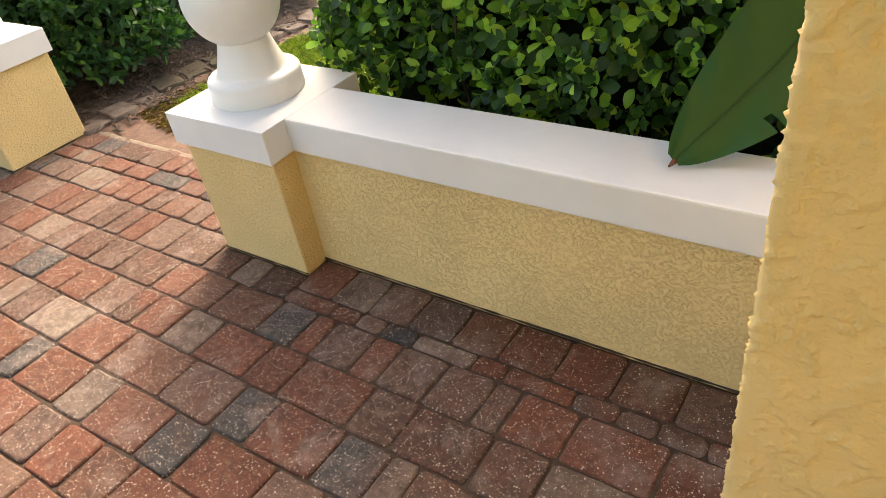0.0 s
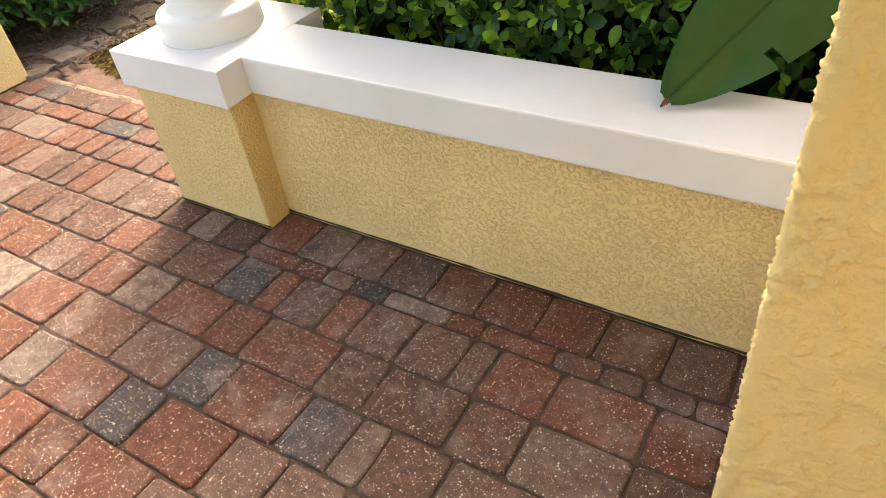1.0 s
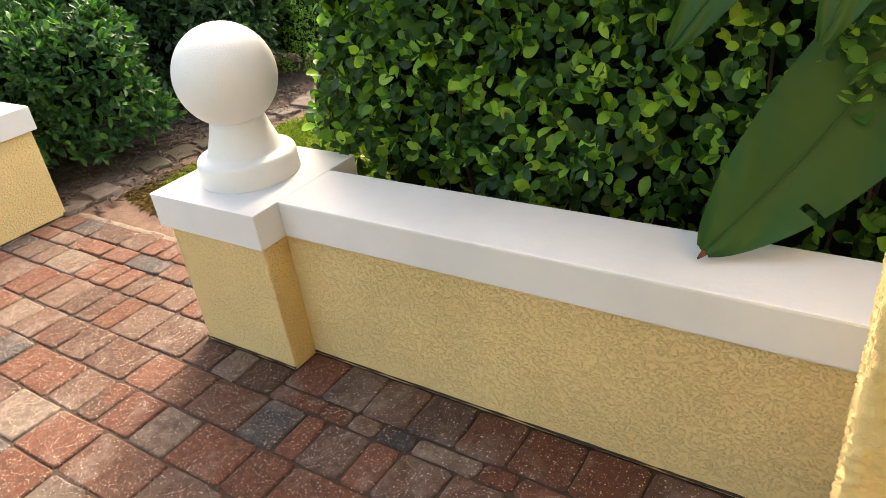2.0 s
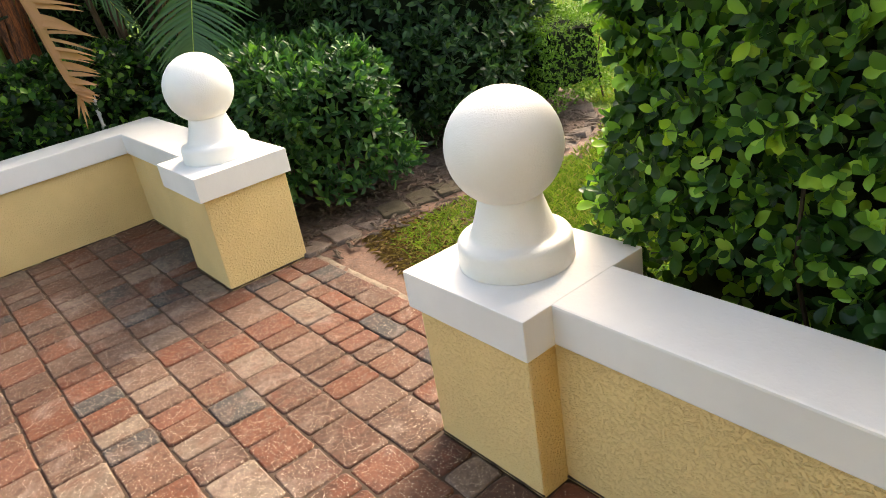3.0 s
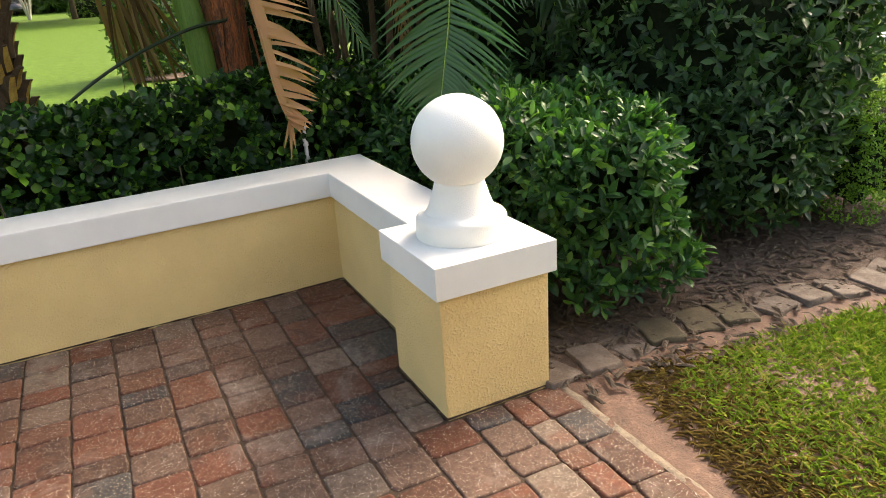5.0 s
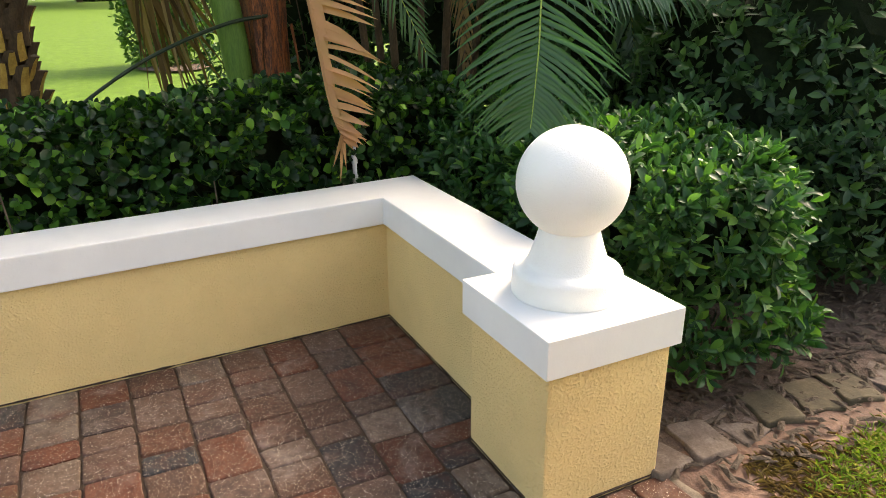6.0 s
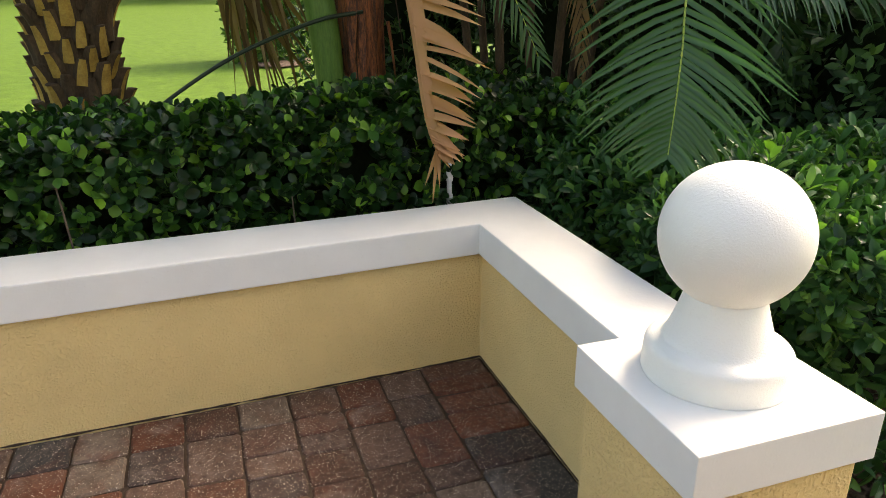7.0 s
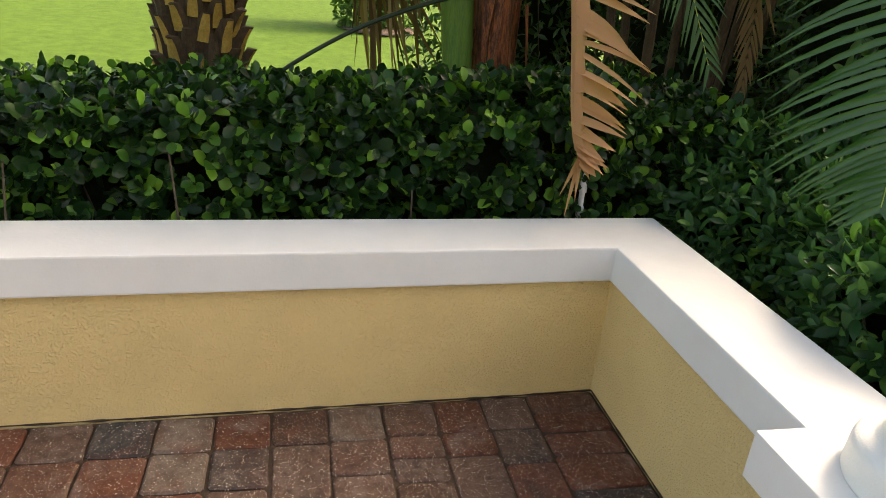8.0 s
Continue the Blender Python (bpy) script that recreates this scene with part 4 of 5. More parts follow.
def date_palm():
    """A thick trunk covered with spiralling cut leaf bases."""
    rng = random.Random(31)
    root = thing("date_palm", (-4.98, -1.41, 0), "thick palm trunk covered with dark and golden cut leaf bases", "palm")
    cx, cy = -4.98, -1.41
    part("trunk", tube(bmesh.new(), [(cx, cy, -0.04), (cx, cy, 1.0), (cx, cy - 0.02, 2.0), (cx, cy - 0.05, 2.9)], [0.20, 0.165, 0.175, 0.19], 20), BOOT_DARK, root, "dark fibrous trunk", True)

    def boot_mesh():
        bm = bmesh.new()
        rows = []
        for i, (z, w, d) in enumerate(((-0.02, 0.050, 0.004), (0.04, 0.047, 0.016), (0.085, 0.038, 0.030), (0.115, 0.028, 0.044), (0.122, 0.022, 0.047))):
            rows.append([bm.verts.new((d - 0.03, -w, z)), bm.verts.new((d + 0.004, -w * 0.55, z)), bm.verts.new((d + 0.012, 0, z)), bm.verts.new((d + 0.004, w * 0.55, z)), bm.verts.new((d - 0.03, w, z))])
        for a, b in zip(rows, rows[1:]):
            for k in range(4):
                bm.faces.new((a[k], a[k + 1], b[k + 1], b[k]))
        bm.faces.new(rows[-1])
        me = bpy.data.meshes.new("leaf_base")
        bm.to_mesh(me)
        bm.free()
        return me

    dark, gold = boot_mesh(), boot_mesh()
    for me in (dark, gold):
        me.materials.append(BOOT_DARK)
        me.materials.append(BOOT_GOLD)
    for i, p in enumerate(gold.polygons):
        p.material_index = 1 if i < 12 and i % 4 in (1, 2) else 0
    n = 290
    for k in range(n):
        z = 0.45 + 2.3 * k / n
        a = k * 2.39996
        rad = 0.172 + 0.006 * (z - 1)
        ob = new("leaf_base", gold if rng.random() < 0.62 else dark)
        ob.parent = root
        ob.matrix_local = Matrix.Translation((cx + rad * math.cos(a), cy + rad * math.sin(a), z)) @ pose(0, 0, 0, rng.gauss(0, 6), rng.gauss(0, 6), math.degrees(a)) @ Matrix.Scale(rng.uniform(0.8, 1.1), 4)
    # crown beyond view, added to shade the wall and paving
    shading_crown(root, (cx, cy - 0.05, 2.85), 34, 2.6, 0.5, 3, FROND)
    settle(root)


date_palm()


def broad_leaf_plant():
    """Big paddle leaves reaching over the wall beside the column."""
    root = thing("broad_leaf_plant", (1.75, 0.75, 0), "broad-leaved plant with large torn dark green leaves by the column", "plant")
    part("stalk", tube(bmesh.new(), curve_points([(1.8, 0.85, -0.02), (1.78, 0.8, 0.6), (1.7, 0.7, 1.15)], 8), [0.03, 0.028, 0.026, 0.024, 0.022, 0.02, 0.018, 0.016, 0.014], 10), STEM_GREEN, root, "green stalk", True)

    def paddle(ctrl, width, facing, torn, label=""):
        pts = curve_points(ctrl, 48)
        verts, faces = [], []
        for i, p in enumerate(pts):
            u = i / 48
            t = (pts[min(i + 1, 48)] - pts[max(i - 1, 0)]).normalized()
            side = t.cross(Vector(facing)).normalized()
            nrm = side.cross(t).normalized()
            w = width * (math.sin(math.pi * min(1, 0.06 + 0.93 * u)) ** 0.6)
            for k in range(-5, 6):
                s = k / 5
                wav = 0.012 * math.sin(u * 23 + k) * abs(s)
                verts.append(p + side * w * s + nrm * (0.16 * w * abs(s) + wav + 0.003 * math.sin(u * 170)))
        for i in range(48):
            for k in range(10):
                if torn and (i, k) in torn:
                    continue
                a = i * 11 + k
                faces.append((a, a + 1, a + 12, a + 11))
        blade = raw_object("leaf", verts, faces, BIGLEAF, root, True, label)
        mid = tube(bmesh.new(), [p + Vector(facing) * 0.004 for p in pts[::6]], [0.006 - 0.0005 * i for i in range(len(pts[::6]))], 6)
        m = mesh_object("midrib", mid, BIGLEAF)
        m.parent = blade
        return blade

    facing = (0.25, -0.85, 0.5)
    paddle([(1.72, 0.72, 1.15), (1.58, 0.58, 1.02), (1.42, 0.40, 0.80), (1.262, 0.20, 0.628)], 0.155, facing, {(36, 0), (36, 1)}, "large drooping dark green leaf with a browned tip")
    paddle([(1.72, 0.72, 1.15), (1.5, 0.66, 1.32), (1.27, 0.52, 1.24), (1.10, 0.42, 1.02)], 0.085, facing, set())
    paddle([(1.72, 0.75, 1.15), (1.65, 0.62, 1.3), (1.5, 0.45, 1.26), (1.42, 0.36, 1.06)], 0.08, facing, set())
    settle(root)


broad_leaf_plant()
tip = mesh_object("fallen_leaf_tip", tube(bmesh.new(), [(1.268, 0.200, 0.628), (1.262, 0.192, 0.622), (1.255, 0.186, 0.614)], [0.008, 0.006, 0.002], 6), BARK_RED)
tagged(tip, "browned curled leaf tip resting on the coping", "leaf")

# ---------------------------------------------------------------- distance


def far_tree(x, y, h, crown, seed, label, n=1500, size=0.22, trunk_r=0.14, mat=None, low=0.45):
    rng = np.random.default_rng(seed)
    z0 = ground_height(x, y)
    root = thing("tree", (x, y, z0), label, "tree", "trees beyond the lawn")
    bm = tube(bmesh.new(), [(x, y, z0 - 0.1), (x + 0.1, y, z0 + h * 0.3), (x, y + 0.1, z0 + h * 0.6)], [trunk_r * 1.3, trunk_r, trunk_r * 0.7], 10)
    for k in range(6):
        a = k * 1.05 + seed
        b = Vector((x, y, z0 + h * (0.3 + 0.04 * k)))
        e = b + Vector((crown * 0.6 * math.cos(a), crown * 0.6 * math.sin(a), h * 0.3))
        tube(bm, [b, b.lerp(e, 0.5) + Vector((0, 0, 0.1 * h)), e], [trunk_r * 0.6, trunk_r * 0.4, trunk_r * 0.15], 6)
    part("trunk", bm, BARK, root, "grey-brown trunk with limbs", True)
    P, O = [], []
    for k in range(7):
        a = k * 0.9 + seed
        c = (x + crown * 0.5 * math.cos(a), y + crown * 0.5 * math.sin(a), z0 + h * (low + 0.12 + 0.08 * (k % 4)))
        p, o = on_blob(rng, n // 7, c, (crown * 0.6, crown * 0.6, h * 0.24), seed + k, 0.3, 0.25, 1.8, -1.0)
        P.append(p)
        O.append(o)
    leaf_mesh("crown", *sprigs(rng, np.concatenate(P), np.concatenate(O), 5, size, 0.5), mat or FAR_LEAF, root, "leafy green crown")
    settle(root)


far_tree(-52, -9.0, 8.0, 4.5, 3, "leafy shade tree beyond the lawn", 2100, 0.34)
far_tree(-50, -0.5, 7.0, 3.6, 4, "leafy shade tree beyond the parked car", 2100, 0.34)
far_tree(-44, -12.0, 9.0, 5.5, 5, "large tree far across the lawn", 1800, 0.5)
far_tree(-46, 3.0, 9.0, 5.5, 6, "large tree far across the lawn", 1800, 0.5)
for _k, (_x, _y) in enumerate(((-74, -24), (-78, -14), (-80, -4), (-76, 6), (-74, 16), (-66, 27))):
    far_tree(_x, _y, 11.0, 8.0, 20 + _k, "large tree far across the lawn", 1300, 0.95, 0.25, None, 0.02)
far_tree(-15.0, 0.45, 3.6, 0.72, 8, "young leafy tree in a mulch ring on the lawn", 1500, 0.15, 0.05, None, 0.05)
soil_patch("mulch_ring", [(-15.0 + 1.1 * math.cos(t * 0.52), 0.5 + 0.7 * math.sin(t * 0.52)) for t in range(12)], ground_height(-15.0, 0) + 0.045, SOIL, "bark mulch ring round the young tree", 13)
far_tree(-16, 30, 8, 4.5, 9, "street tree beyond the road", 1500, 0.4)


def bush_row():
    rng = np.random.default_rng(71)
    for k, (x, y, r) in enumerate(((-58, -8.2, 1.2), (-58, -6.2, 1.1), (-57, -10.5, 1.2), (-52, 0.5, 1.1), (-53, 3.0, 1.1))):
        z = ground_height(x, y)
        root = thing("far_bush", (x, y, z), "rounded green bush beyond the lawn", "shrub", "bushes beyond the lawn")
        p, o = on_blob(rng, 420, (x, y, z + r * 0.5), (r * 1.2, r * 1.2, r * 0.7), k, 0.2, 0.1)
        leaf_mesh("leaves", *sprigs(rng, p, o, 5, 0.15, 0.5), FAR_LEAF, root)
        core = core_blob(bmesh.new(), (x, y, z + r * 0.45), (r * 1.2, r * 1.2, r * 0.7), k, 0.85)
        part("shade_core", core, CORE, root)
        settle(root)


bush_row()


def parked_car(x, y, turn):
    z = ground_height(x, y)
    root = thing("car", (x, y, z), "dark parked car beyond the lawn", "car")
    body = bmesh.new()
    side = [(-2.2, 0.35), (-2.25, 0.65), (-2.1, 0.9), (-1.3, 0.98), (-0.7, 1.42), (0.7, 1.46), (1.45, 1.02), (2.15, 0.88), (2.25, 0.6), (2.2, 0.32)]
    a = [body.verts.new((u, -0.85, w)) for u, w in side]
    b = [body.verts.new((u, 0.85, w)) for u, w in side]
    body.faces.new(a)
    body.faces.new(b[::-1])
    for i in range(len(side)):
        j = (i + 1) % len(side)
        body.faces.new((a[i], b[i], b[j], a[j]))
    bmesh.ops.recalc_face_normals(body, faces=body.faces[:])
    bmesh.ops.bevel(body, geom=body.edges[:], offset=0.06, segments=2, affect="EDGES")
    part("body", body, CAR_PAINT, root, "dark glossy body", True)
    for s in (-1, 1):
        part("side_window", prism(bmesh.new(), [(-0.95, s * 0.86), (1.1, s * 0.86), (1.1, s * 0.868), (-0.95, s * 0.868)], 1.05, 1.36), GLASS_DARK, root, "dark side window")
    for u in (-1.35, 1.35):
        for s in (-1, 1):
            w = lathe(bmesh.new(), [(0.0, -0.1), (0.29, -0.1), (0.33, -0.06), (0.33, 0.06), (0.29, 0.1), (0.0, 0.1)], (0, 0), 24)
            bmesh.ops.transform(w, matrix=pose(u, s * 0.78, 0.33, 90), verts=w.verts)
            wheel = part("wheel", w, TYRE, root, "black tyre", True)
            rm = lathe(bmesh.new(), [(0.0, -0.108), (0.19, -0.108), (0.2, 0.0), (0.19, 0.108), (0.0, 0.108)], (0, 0), 20)
            bmesh.ops.transform(rm, matrix=pose(u, s * 0.78, 0.33, 90), verts=rm.verts)
            part("rim", rm, CHROME, wheel, "grey metal rim")
    root.rotation_euler = (0, 0, radians(turn))


parked_car(-72, -5.0, 20)


def multi_stem_tree():
    x, y = -55.0, -3.1
    z = ground_height(x, y)
    root = thing("tree", (x, y, z), "bare pale multi-stemmed small tree beyond the lawn", "tree", "trees beyond the lawn")
    for k in range(8):
        a = k * 0.8
        e = Vector((x + 0.9 * math.cos(a), y + 0.9 * math.sin(a), z + 3.0))
        part("stem", tube(bmesh.new(), [(x, y, z - 0.1), (x + 0.3 * math.cos(a), y + 0.3 * math.sin(a), z + 1.2), e], [0.07, 0.05, 0.03], 6), WALK_CONC, root, "pale bare stem")
    rng = np.random.default_rng(5)
    p, o = on_blob(rng, 300, (x, y, z + 4.0), (1.8, 1.8, 1.2), 3, 0.3, 0.2, 1.6, -1.0)
    leaf_mesh("crown", *sprigs(rng, p, o, 5, 0.3, 0.5), FAR_LEAF, root, "leafy green crown")
    settle(root)


multi_stem_tree()

# ---------------------------------------------------------------- small things


def sprinkler_riser():
    root = thing("sprinkler_riser", (-3.93, 0.11, 0), "grey plastic sprinkler riser pipe behind the wall", "pipe")
    part("pipe", tube(bmesh.new(), [(-3.93, 0.11, -0.03), (-3.93, 0.108, 0.5), (-3.93, 0.105, 0.79)], 0.011, 12), PIPE, root, "grey plastic pipe", True)
    for z in (0.60, 0.70, 0.79):
        part("fitting", tube(bmesh.new(), [(-3.93, 0.107, z - 0.02), (-3.93, 0.107, z + 0.02)], 0.015, 12), PIPE, root, "grey pipe fitting")
    settle(root)


sprinkler_riser()


def garden_hose():
    pts = curve_points([(x, y, 0.011 + SLOPE * (-0.2 - y)) for x, y in ((-0.9, -1.50), (-0.3, -1.31), (0.088, -1.183), (0.402, -1.082), (0.70, -0.99), (1.02, -0.98), (1.28, -1.15), (1.42, -1.55), (1.5, -2.2))], 80)
    root = tagged(mesh_object("garden_hose", tube(bmesh.new(), pts, 0.0095, 12), HOSE, True), "blue vinyl garden hose lying across the pavers", "hose")
    for k in range(30, 52, 4):
        a, b = pts[k], pts[k + 1]
        up = Vector((0, 0, 0.0098))
        d = (b - a).normalized()
        s = Vector((-d.y, d.x, 0)) * 0.0012
        verts = [a + up - s, b + up - s, b + up + s, a + up + s]
        raw_object("print_bar", verts, [(0, 1, 2, 3)], PRINT, root, False, "faint printed bar")


garden_hose()


def lawn_litter():
    rng = random.Random(5)
    v, f = leaflet_strip(Vector((-0.75, 1.05, 0.02)), Vector((-0.8, -0.6, 0.1)), Vector((0, 0.2, 1)), 0.16, 0.014, 0.05, 5, 0.4)
    ob = raw_object("dry_leaf", v, f, DRY, None, True)
    tagged(ob, "curled brown dry leaf lying on the grass", "leaf")
    bm = bmesh.new()
    for k in range(9):
        p = Vector((-1.15 + rng.uniform(-0.05, 0.05), 1.15 + rng.uniform(-0.05, 0.05), 0.01))
        e = p + Vector((rng.uniform(-0.13, 0.13), rng.uniform(-0.13, 0.13), rng.uniform(0.02, 0.07)))
        tube(bm, [p, p.lerp(e, 0.5) + Vector((0, 0, 0.02)), e], [0.003, 0.0025, 0.001], 4)
    tagged(mesh_object("dead_twig", bm, BARK), "small dark dead twig on the grass", "twig")
    # a dry leaf caught in the clipped hedge
    v, f = leaflet_strip(Vector((-4.0, -0.78, 0.92)), Vector((0.1, -0.2, -1)), Vector((1, 0.3, 0)), 0.13, 0.014, 0.1, 5, 0.8)
    tagged(raw_object("dry_leaf", v, f, DRY_DARK, None, True), "brown withered leaf caught in the hedge", "leaf")


lawn_litter()



def base_joint(name, points):
    """Dirt and sand gathered where a wall meets the pavers."""
    a, b = Vector((*points[0], 0)), Vector((*points[-1], 0))
    n = int((b - a).length / 0.02)
    line, radii = [], []
    for i in range(n + 1):
        p = a.lerp(b, i / n)
        p.z = SLOPE * max(0.0, -0.2 - p.y)
        line.append(p)
        radii.append(0.004 + 0.004 * noise.noise(p * 17))
    tagged(mesh_object(name, tube(bmesh.new(), line, radii, 6), SAND, True), "dark sandy dirt along the foot of the wall", "dirt", kind="structure")


base_joint("trim_dirt_1", [(0.0, FACE), (1.59, FACE)])
base_joint("trim_dirt_2", [(CORNER, FACE_2), (PIER_B - PIER, FACE_2)])
base_joint("trim_dirt_3", [(CORNER, FACE_2), (wall3_x(-2.6), -2.6)])
base_joint("trim_dirt_4", [(-PIER, 0.0), (0.0, 0.0)])
base_joint("trim_dirt_5", [(PIER_B, 0.0), (PIER_B, PIER)])
base_joint("trim_dirt_6", [(PIER_B - PIER, 0.0), (PIER_B, 0.0)])

# ---------------------------------------------------------------- grass


def in_lawn(x, y):
    edge = 0.60 if x > -1.0 else 0.60 + (-1.0 - x) * 0.22
    if y < edge + 0.02:
        return False
    if x < -1.72 and y < 3.4:
        left = np.interp(y, [0.6, 0.95, 1.4, 1.9, 2.3, 2.75, 3.3], [-1.7, -1.9, -1.95, -1.88, -1.84, -1.98, -2.3])
        if x < left:
            return False
    if y >= 3.3 and x < -2.4 - (y - 3.3) * 1.5:
        return False
    if x > -0.25 and y < 1.6:
        return False
    return True


def lawn_grass():
    rng = np.random.default_rng(91)
    P, A, N, L, W = [], [], [], [], []
    for count, x0, x1, y0, y1, length, width in ((46000, -2.4, -0.25, 0.5, 2.0, 0.050, 0.075), (22000, -2.6, 0.6, 2.0, 3.6, 0.052, 0.09), (26000, -5.0, 1.5, 3.6, 6.5, 0.055, 0.11), (14000, -8.0, 1.0, 6.5, 10.5, 0.06, 0.14)):
        x, y = rng.uniform(x0, x1, count), rng.uniform(y0, y1, count)
        keep = np.array([in_lawn(a, b) for a, b in zip(x, y)])
        # thinner and drier towards the bare edge
        patch = np.array([noise.noise(Vector((a * 3.0, b * 3.0, 1.7))) for a, b in zip(x, y)])
        near_edge = np.clip((y - 0.60 - np.clip(-1.0 - x, 0, 1) * 0.22) / 0.16, 0.45, 1)
        keep &= rng.uniform(0, 1, count) < np.clip(near_edge * (0.97 + patch * 0.55), 0, 1)
        x, y = x[keep], y[keep]
        k = len(x)
        P.append(np.stack([x, y, np.full(k, -0.035)], 1))
        th = rng.uniform(0, 6.283, k)
        flat = np.stack([np.cos(th), np.sin(th), np.zeros(k)], 1)
        A.append(flat * rng.uniform(0.3, 1.3, k)[:, None] + np.array([0, 0, 1.0]))
        N.append(flat * -1 + np.array([0, 0, 0.6]))
        L.append(length * rng.uniform(0.6, 1.4, k))
        W.append(width * rng.uniform(0.7, 1.4, k))
    ob = leaf_mesh("lawn_grass", np.concatenate(P), np.concatenate(A), np.concatenate(N), np.concatenate(L), np.concatenate(W), BLADE, None, "coarse green lawn grass thinning at the bare edge", 1.5)
    tagged(ob, category="grass", kind="stuff")
    # dead runners and thatch where the turf gives way to earth
    k = 5200
    x = rng.uniform(-2.0, -0.3, k)
    y = 0.53 + np.abs(rng.normal(0, 0.22, k)) + np.clip(-1.0 - x, 0, 1) * 0.2
    th = rng.uniform(0, 6.283, k)
    flat = np.stack([np.cos(th), np.sin(th), rng.uniform(-0.05, 0.25, k)], 1)
    ob = leaf_mesh("dry_thatch", np.stack([x, y, np.full(k, -0.006)], 1), flat, np.tile([0.0, 0.0, 1.0], (k, 1)), rng.uniform(0.02, 0.06, k), rng.uniform(0.05, 0.1, k), DRY_DARK, None, "dead brown grass runners along the paving edge", 2.0)
    tagged(ob, category="grass", kind="stuff")


lawn_grass()


def soil_litter():
    """Twigs and crumbs strewn over the bed."""
    rng = random.Random(77)
    verts, faces = [], []
    for k in range(2200):
        x, y = rng.uniform(-3.2, -1.9), rng.uniform(0.5, 3.1)
        if x > -2.0 - 0.25 and rng.random() < 0.5:
            continue
        s = rng.uniform(0.003, 0.012)
        l = s * rng.uniform(1, 5)
        a = rng.uniform(0, 6.28)
        d, e = Vector((math.cos(a), math.sin(a), 0)) * l, Vector((-math.sin(a), math.cos(a), 0)) * s
        c = Vector((x, y, 0.006))
        o = len(verts)
        verts += [c + d + e, c - d + e, c - d - e, c + d - e, c + Vector((0, 0, s))]
        faces += [(o, o + 1, o + 4), (o + 1, o + 2, o + 4), (o + 2, o + 3, o + 4), (o + 3, o, o + 4)]
    ob = raw_object("soil_litter", verts, faces, BARK)
    tagged(ob, "bark crumbs and twig bits strewn over the bed", "mulch", kind="stuff")


soil_litter()

# ---------------------------------------------------------------- bed edging
EDGING = [(-2.16, 0.49), (-2.16, 0.82), (-2.2, 1.12), (-2.15, 1.55), (-2.10, 1.95), (-2.02, 2.3), (-2.10, 2.65), (-2.28, 2.98), (-2.55, 3.25)]


def paver_mesh(l, w, h, seed, chip=0.006):
    """A tumbled block: flat top, worn uneven arrises, crooked sides."""
    rng = random.Random(seed)
    verts, faces = [], []
    c = 0.011
    n = 12
    wander = [(rng.uniform(-chip, chip) * 0.5, rng.uniform(-chip, chip) * 0.5) for _ in range(n)]
    for inset, z in ((0.0, -h), (0.0016, -0.0050), (0.0085, 0.0)):
        x, y = l / 2 - inset, w / 2 - inset
        ring = [(-x + c, -y), (0, -y), (x - c, -y), (x, -y + c), (x, 0), (x, y - c), (x - c, y), (0, y), (-x + c, y), (-x, y - c), (-x, 0), (-x, -y + c)]
        for (px, py), (a, b) in zip(ring, wander):
            verts.append((px + a, py + b, z + rng.uniform(-0.0012, 0.0012)))
    for r in range(2):
        for k in range(n):
            j = (k + 1) % n
            faces.append((r * n + k, r * n + j, r * n + n + j, r * n + n + k))
    faces.append(tuple(range(2 * n, 3 * n)))
    me = bpy.data.meshes.new("paver")
    me.from_pydata(verts, [], faces)
    me.polygons.foreach_set("use_smooth", [True] * (2 * n) + [False])
    return me


def bed_edging():
    rng = random.Random(9)
    root = thing("bed_edging", (-2.1, 1.8, 0), "curved row of weathered mossy blocks edging the bed", "edging")
    meshes = []
    for k in range(4):
        me = paver_mesh(0.205, 0.17, 0.06, 300 + k, 0.022)
        me.materials.append(MOSSY if k == 1 else EDGE_BRICK)
        meshes.append(me)
    pts = curve_points([(x, y, 0) for x, y in EDGING], 200)
    run, last, k = 0.0, pts[0], 0
    nxt = 0.0
    for i in range(1, len(pts)):
        run += (pts[i] - last).length
        last = pts[i]
        if run >= nxt:
            d = (pts[min(i + 1, 200)] - pts[i - 1]).normalized()
            ob = new("block", meshes[1 if k in (3, 4, 5) else (0, 2, 3)[k % 3]])
            ob.parent = root
            crooked = 16 if 2 < k < 7 else 8
            ob.matrix_local = Matrix.Translation(pts[i] + Vector((rng.gauss(0, 0.012), 0, 0.006 + rng.gauss(0, 0.008)))) @ pose(0, 0, 0, rng.gauss(0, 3), rng.gauss(0, 3), math.degrees(math.atan2(d.y, d.x)) + 90 + rng.gauss(0, crooked))
            k += 1
            nxt += rng.uniform(0.18, 0.215)
    settle(root)


bed_edging()

# ---------------------------------------------------------------- patio paving
_bed = (prism(bmesh.new(), [(-4.0, -3.5), (2.3, -3.5), (2.3, 0.2), (-0.02, 0.2), (-0.02, 0.475), (-2.12, 0.475), (-2.12, 0.2), (-3.7, 0.2)], -0.09, -0.0105))
for _v in _bed.verts:
    if _v.co.y < -0.2:
        _v.co.z += SLOPE * (-0.2 - _v.co.y) * 0.80
tagged(mesh_object("patio_base", _bed, SAND), "dark sand bed in the paving joints", "paving", kind="structure")


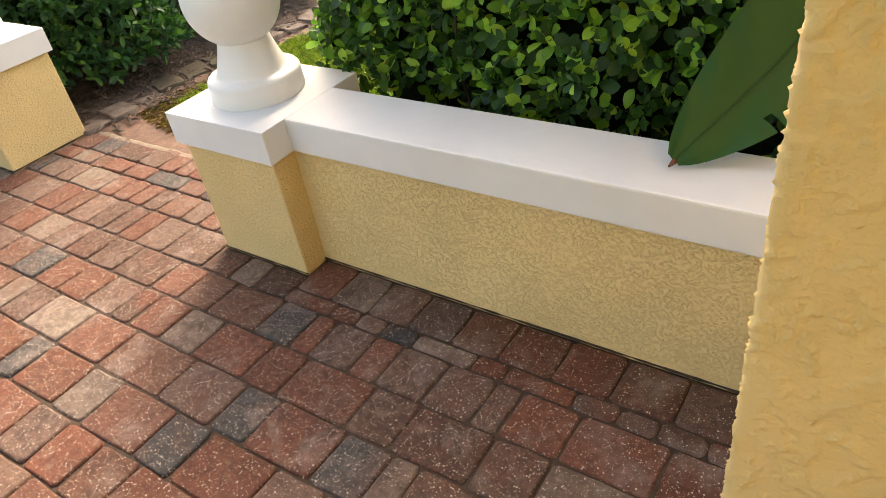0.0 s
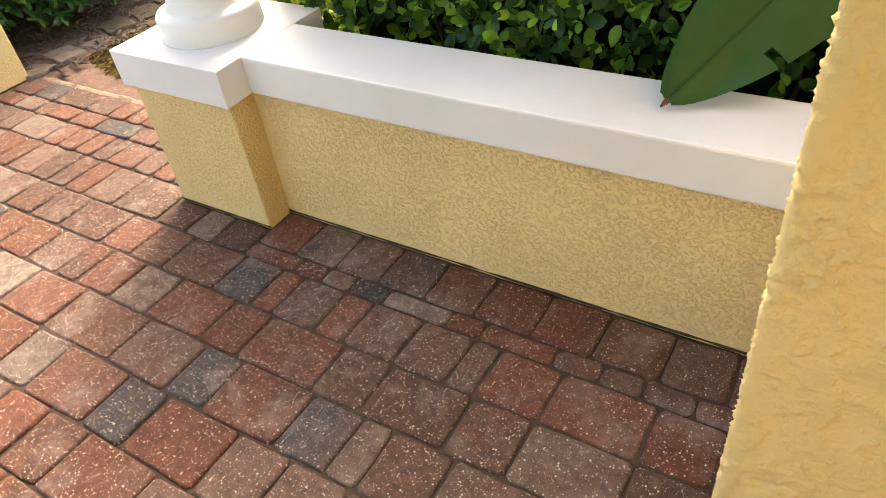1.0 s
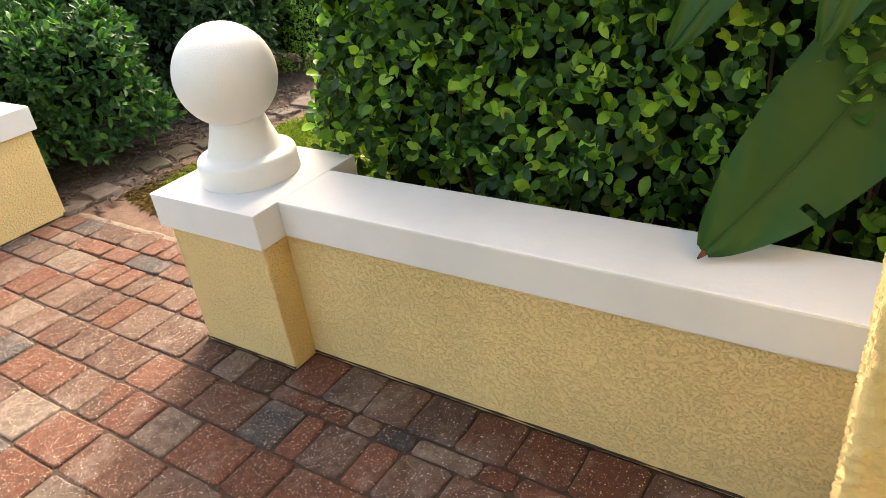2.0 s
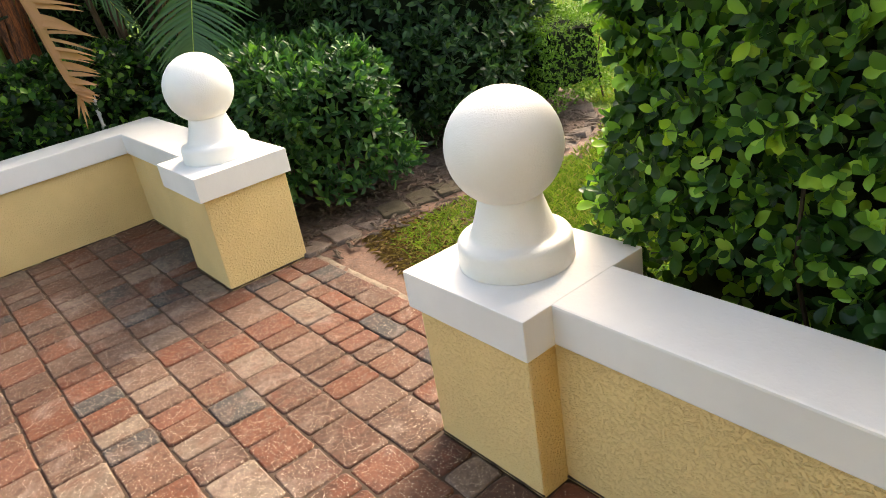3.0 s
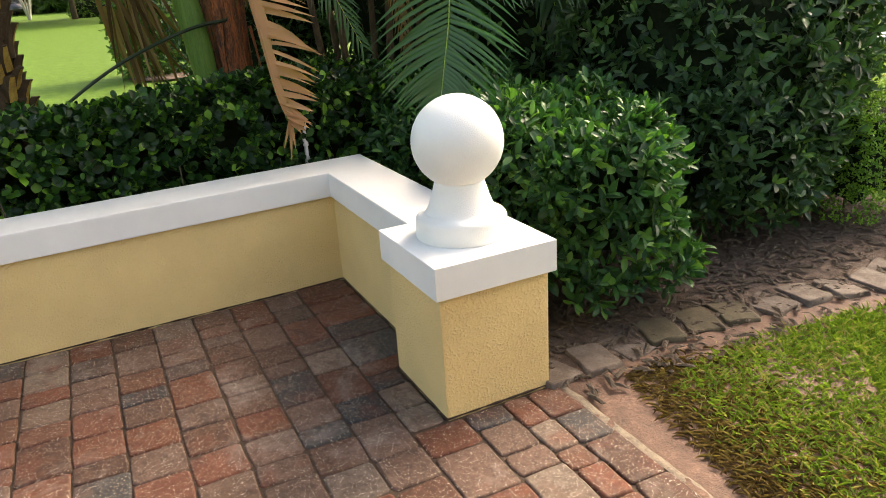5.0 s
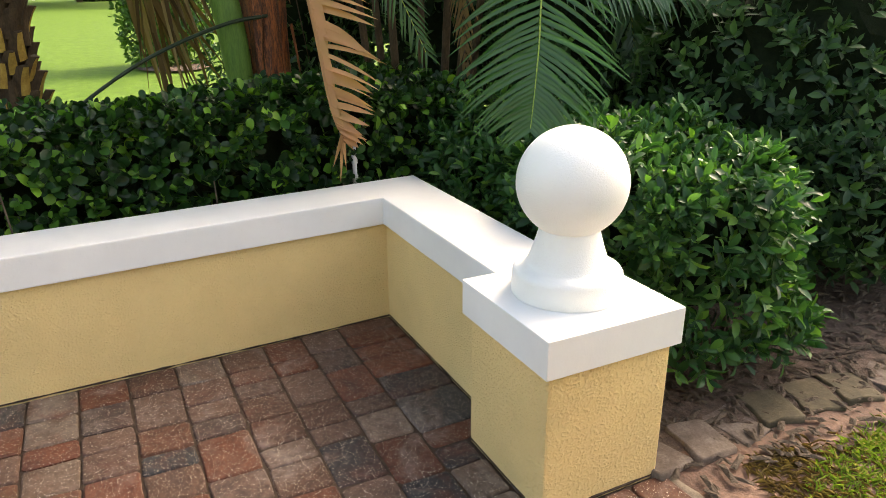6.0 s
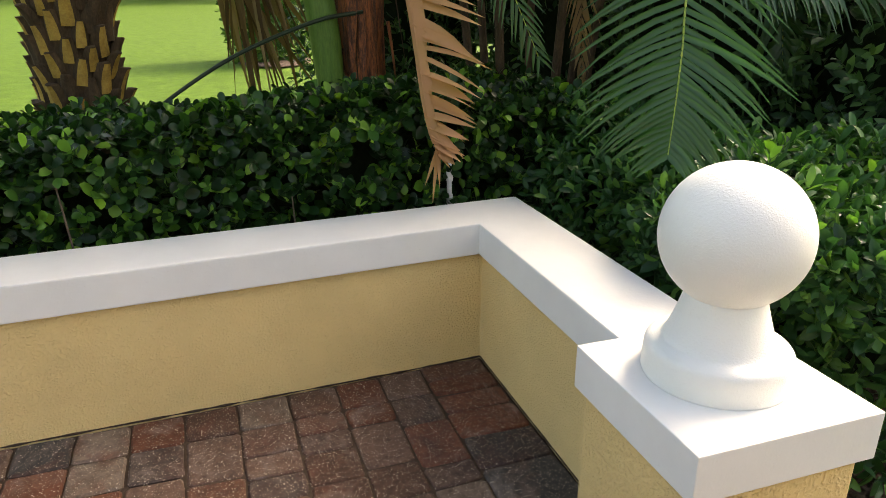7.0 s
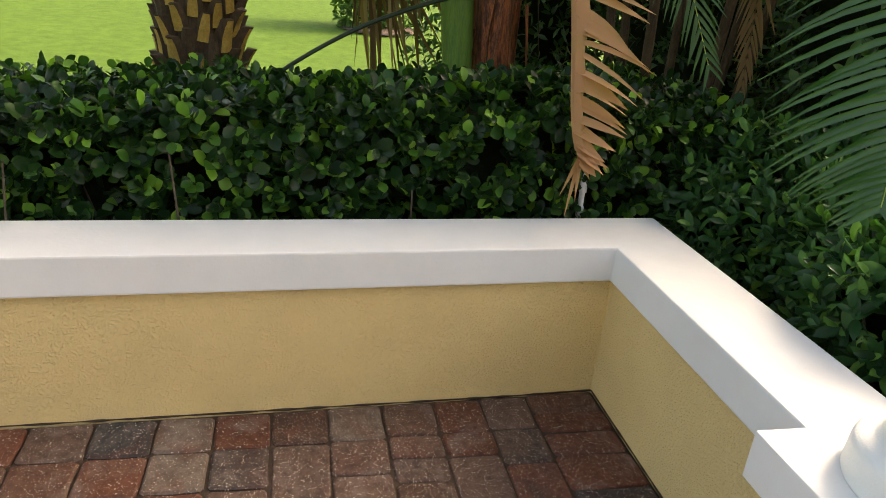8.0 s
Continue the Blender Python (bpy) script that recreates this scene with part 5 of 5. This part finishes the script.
def mortar_lip():
    bm = bmesh.new()
    rng = random.Random(4)
    top = []
    n = 60
    rows = [[], [], []]
    for i in range(n + 1):
        x = -2.1 + 2.05 * i / n
        w = 0.028 + 0.014 * noise.noise(Vector((x * 9, 0, 3)))
        rows[0].append(bm.verts.new((x, 0.47, -0.008)))
        rows[1].append(bm.verts.new((x, 0.482 + w * 0.6, -0.006 + 0.006 * noise.noise(Vector((x * 14, 1, 0))))))
        rows[2].append(bm.verts.new((x, 0.487 + w, -0.06)))
    for a, b in zip(rows, rows[1:]):
        for i in range(n):
            bm.faces.new((a[i], a[i + 1], b[i + 1], b[i]))
    bmesh.ops.recalc_face_normals(bm, faces=bm.faces[:])
    tagged(mesh_object("trim_paving_edge", bm, MORTAR, True), "crumbling pale cement along the paving edge", "edging", kind="structure")


mortar_lip()


def lay_pavers():
    rng = random.Random(12)
    patio = thing("patio_paving", (-0.8, -0.8, 0), "tumbled red, brown and grey concrete pavers in running rows", "paving", kind="structure")
    cache = {}

    def get(l, w):
        key = (round(l, 3), round(w, 3), rng.randrange(3))
        if key not in cache:
            cache[key] = paver_mesh(key[0], key[1], 0.05, len(cache) + 40)
            cache[key].materials.append(PAVER)
        return cache[key]

    laid = []
    J = 0.0035
    shorter = (0.11, 0.12, 0.165, 0.165, 0.175, 0.245, 0.12, 0.18)

    def row(y0, y1, x0, x1, lengths, joints=()):
        x = x0
        fixed = [j for j in joints if j > x0 + 0.05]
        while x < x1 - 0.03:
            l = rng.choice(lengths if x > -0.5 else shorter)
            if fixed and x + l > fixed[0] - 0.08:
                l = fixed.pop(0) - x
            if x1 - (x + l) < 0.07:
                l = x1 - x
            laid.append((x + l / 2, (y0 + y1) / 2, round(l - J, 3), round(y1 - y0 - J, 3)))
            x += l

    mixed = (0.165, 0.165, 0.175, 0.25, 0.25, 0.265)
    known = {0: (0.029, 0.284, 0.557, 0.735, 0.988, 1.170, 1.42), 1: (0.154, 0.31, 0.586, 0.747, 0.998, 1.167, 1.42), 2: (-0.036, 0.21, 0.357, 0.614, 0.871, 1.05)}
    # opening: edge course, narrow course, then the field
    row(0.325, 0.472, PIER_B + 0.01, -PIER - 0.005, (0.20, 0.22, 0.17, 0.24))
    row(0.215, 0.325, PIER_B + 0.01, -PIER - 0.005, (0.16, 0.20, 0.12, 0.17))
    row(0.055, 0.215, PIER_B + 0.01, -PIER - 0.005, mixed)
    row(-0.005, 0.055, PIER_B - 0.2, PIER_B - 0.0, (0.2,))
    row(-0.148, 0.055, PIER_B + 0.01, -PIER - 0.005, mixed)
    # against wall 2
    row(-0.148, 0.12, CORNER + 0.005, PIER_B - PIER - 0.005, (0.175, 0.18))
    row(-0.148, -0.005, PIER_B - PIER, PIER_B + 0.0, (0.16, 0.22))
    # against wall 1
    row(-0.078, 0.10, 0.005, 1.9, (0.165, 0.17, 0.18))
    row(-0.148, -0.078, 0.005, 1.9, (0.11, 0.13, 0.20, 0.22))
    row(-0.148, -0.005, -PIER, 0.0, (0.16, 0.13))
    y = -0.148
    for k in range(20):
        w = (0.177, 0.178, 0.184, 0.186, 0.182)[k % 5]
        left = wall3_x(y - w / 2) + 0.006
        laid.append((left + 0.09, y - w / 2, 0.18 - J, round(w - J, 3)))
        row(y - w, y, left + 0.18 + (0.0 if k % 2 else 0.0), 1.9 if -0.3 < y else 2.24, mixed, known.get(k, ()))
        y -= w
    # the nearest 300 stand singly, the rest lie in one sheet of blocks
    laid.sort(key=lambda q: max(0, abs(q[0] + 0.9) - 1.2) + abs(q[1] + 0.35) * 1.3)
    verts, faces = [], []
    for i, (x, yy, l, w) in enumerate(laid):
        m = Matrix.Translation((x, yy, rng.gauss(0, 0.0012) + SLOPE * max(0.0, -0.2 - yy))) @ pose(0, 0, 0, rng.gauss(0, 0.3), rng.gauss(0, 0.3), rng.gauss(0, 0.8) + rng.choice((0, 180)))
        me = get(l, w)
        if i < 330:
            ob = new("paver", me)
            ob.parent = patio
            ob.matrix_local = m
        else:
            o = len(verts)
            verts += [m @ v.co for v in me.vertices]
            faces += [tuple(j + o for j in p.vertices) for p in me.polygons]
    raw_object("outer_pavers", verts, faces, PAVER_REST, patio, kind="stuff", label="outer pavers of the patio")
    settle(patio)


PAVER_REST = PAVER.copy()
PAVER_REST.name = "tumbled_paver_rest"
_nt = PAVER_REST.node_tree
_geo = _nt.nodes.new("ShaderNodeNewGeometry")
for _l in [l for l in _nt.links if l.from_node.type == "OBJECT_INFO"]:
    _to = _l.to_socket
    _nt.links.new(_geo.outputs["Random Per Island"], _to)
lay_pavers()
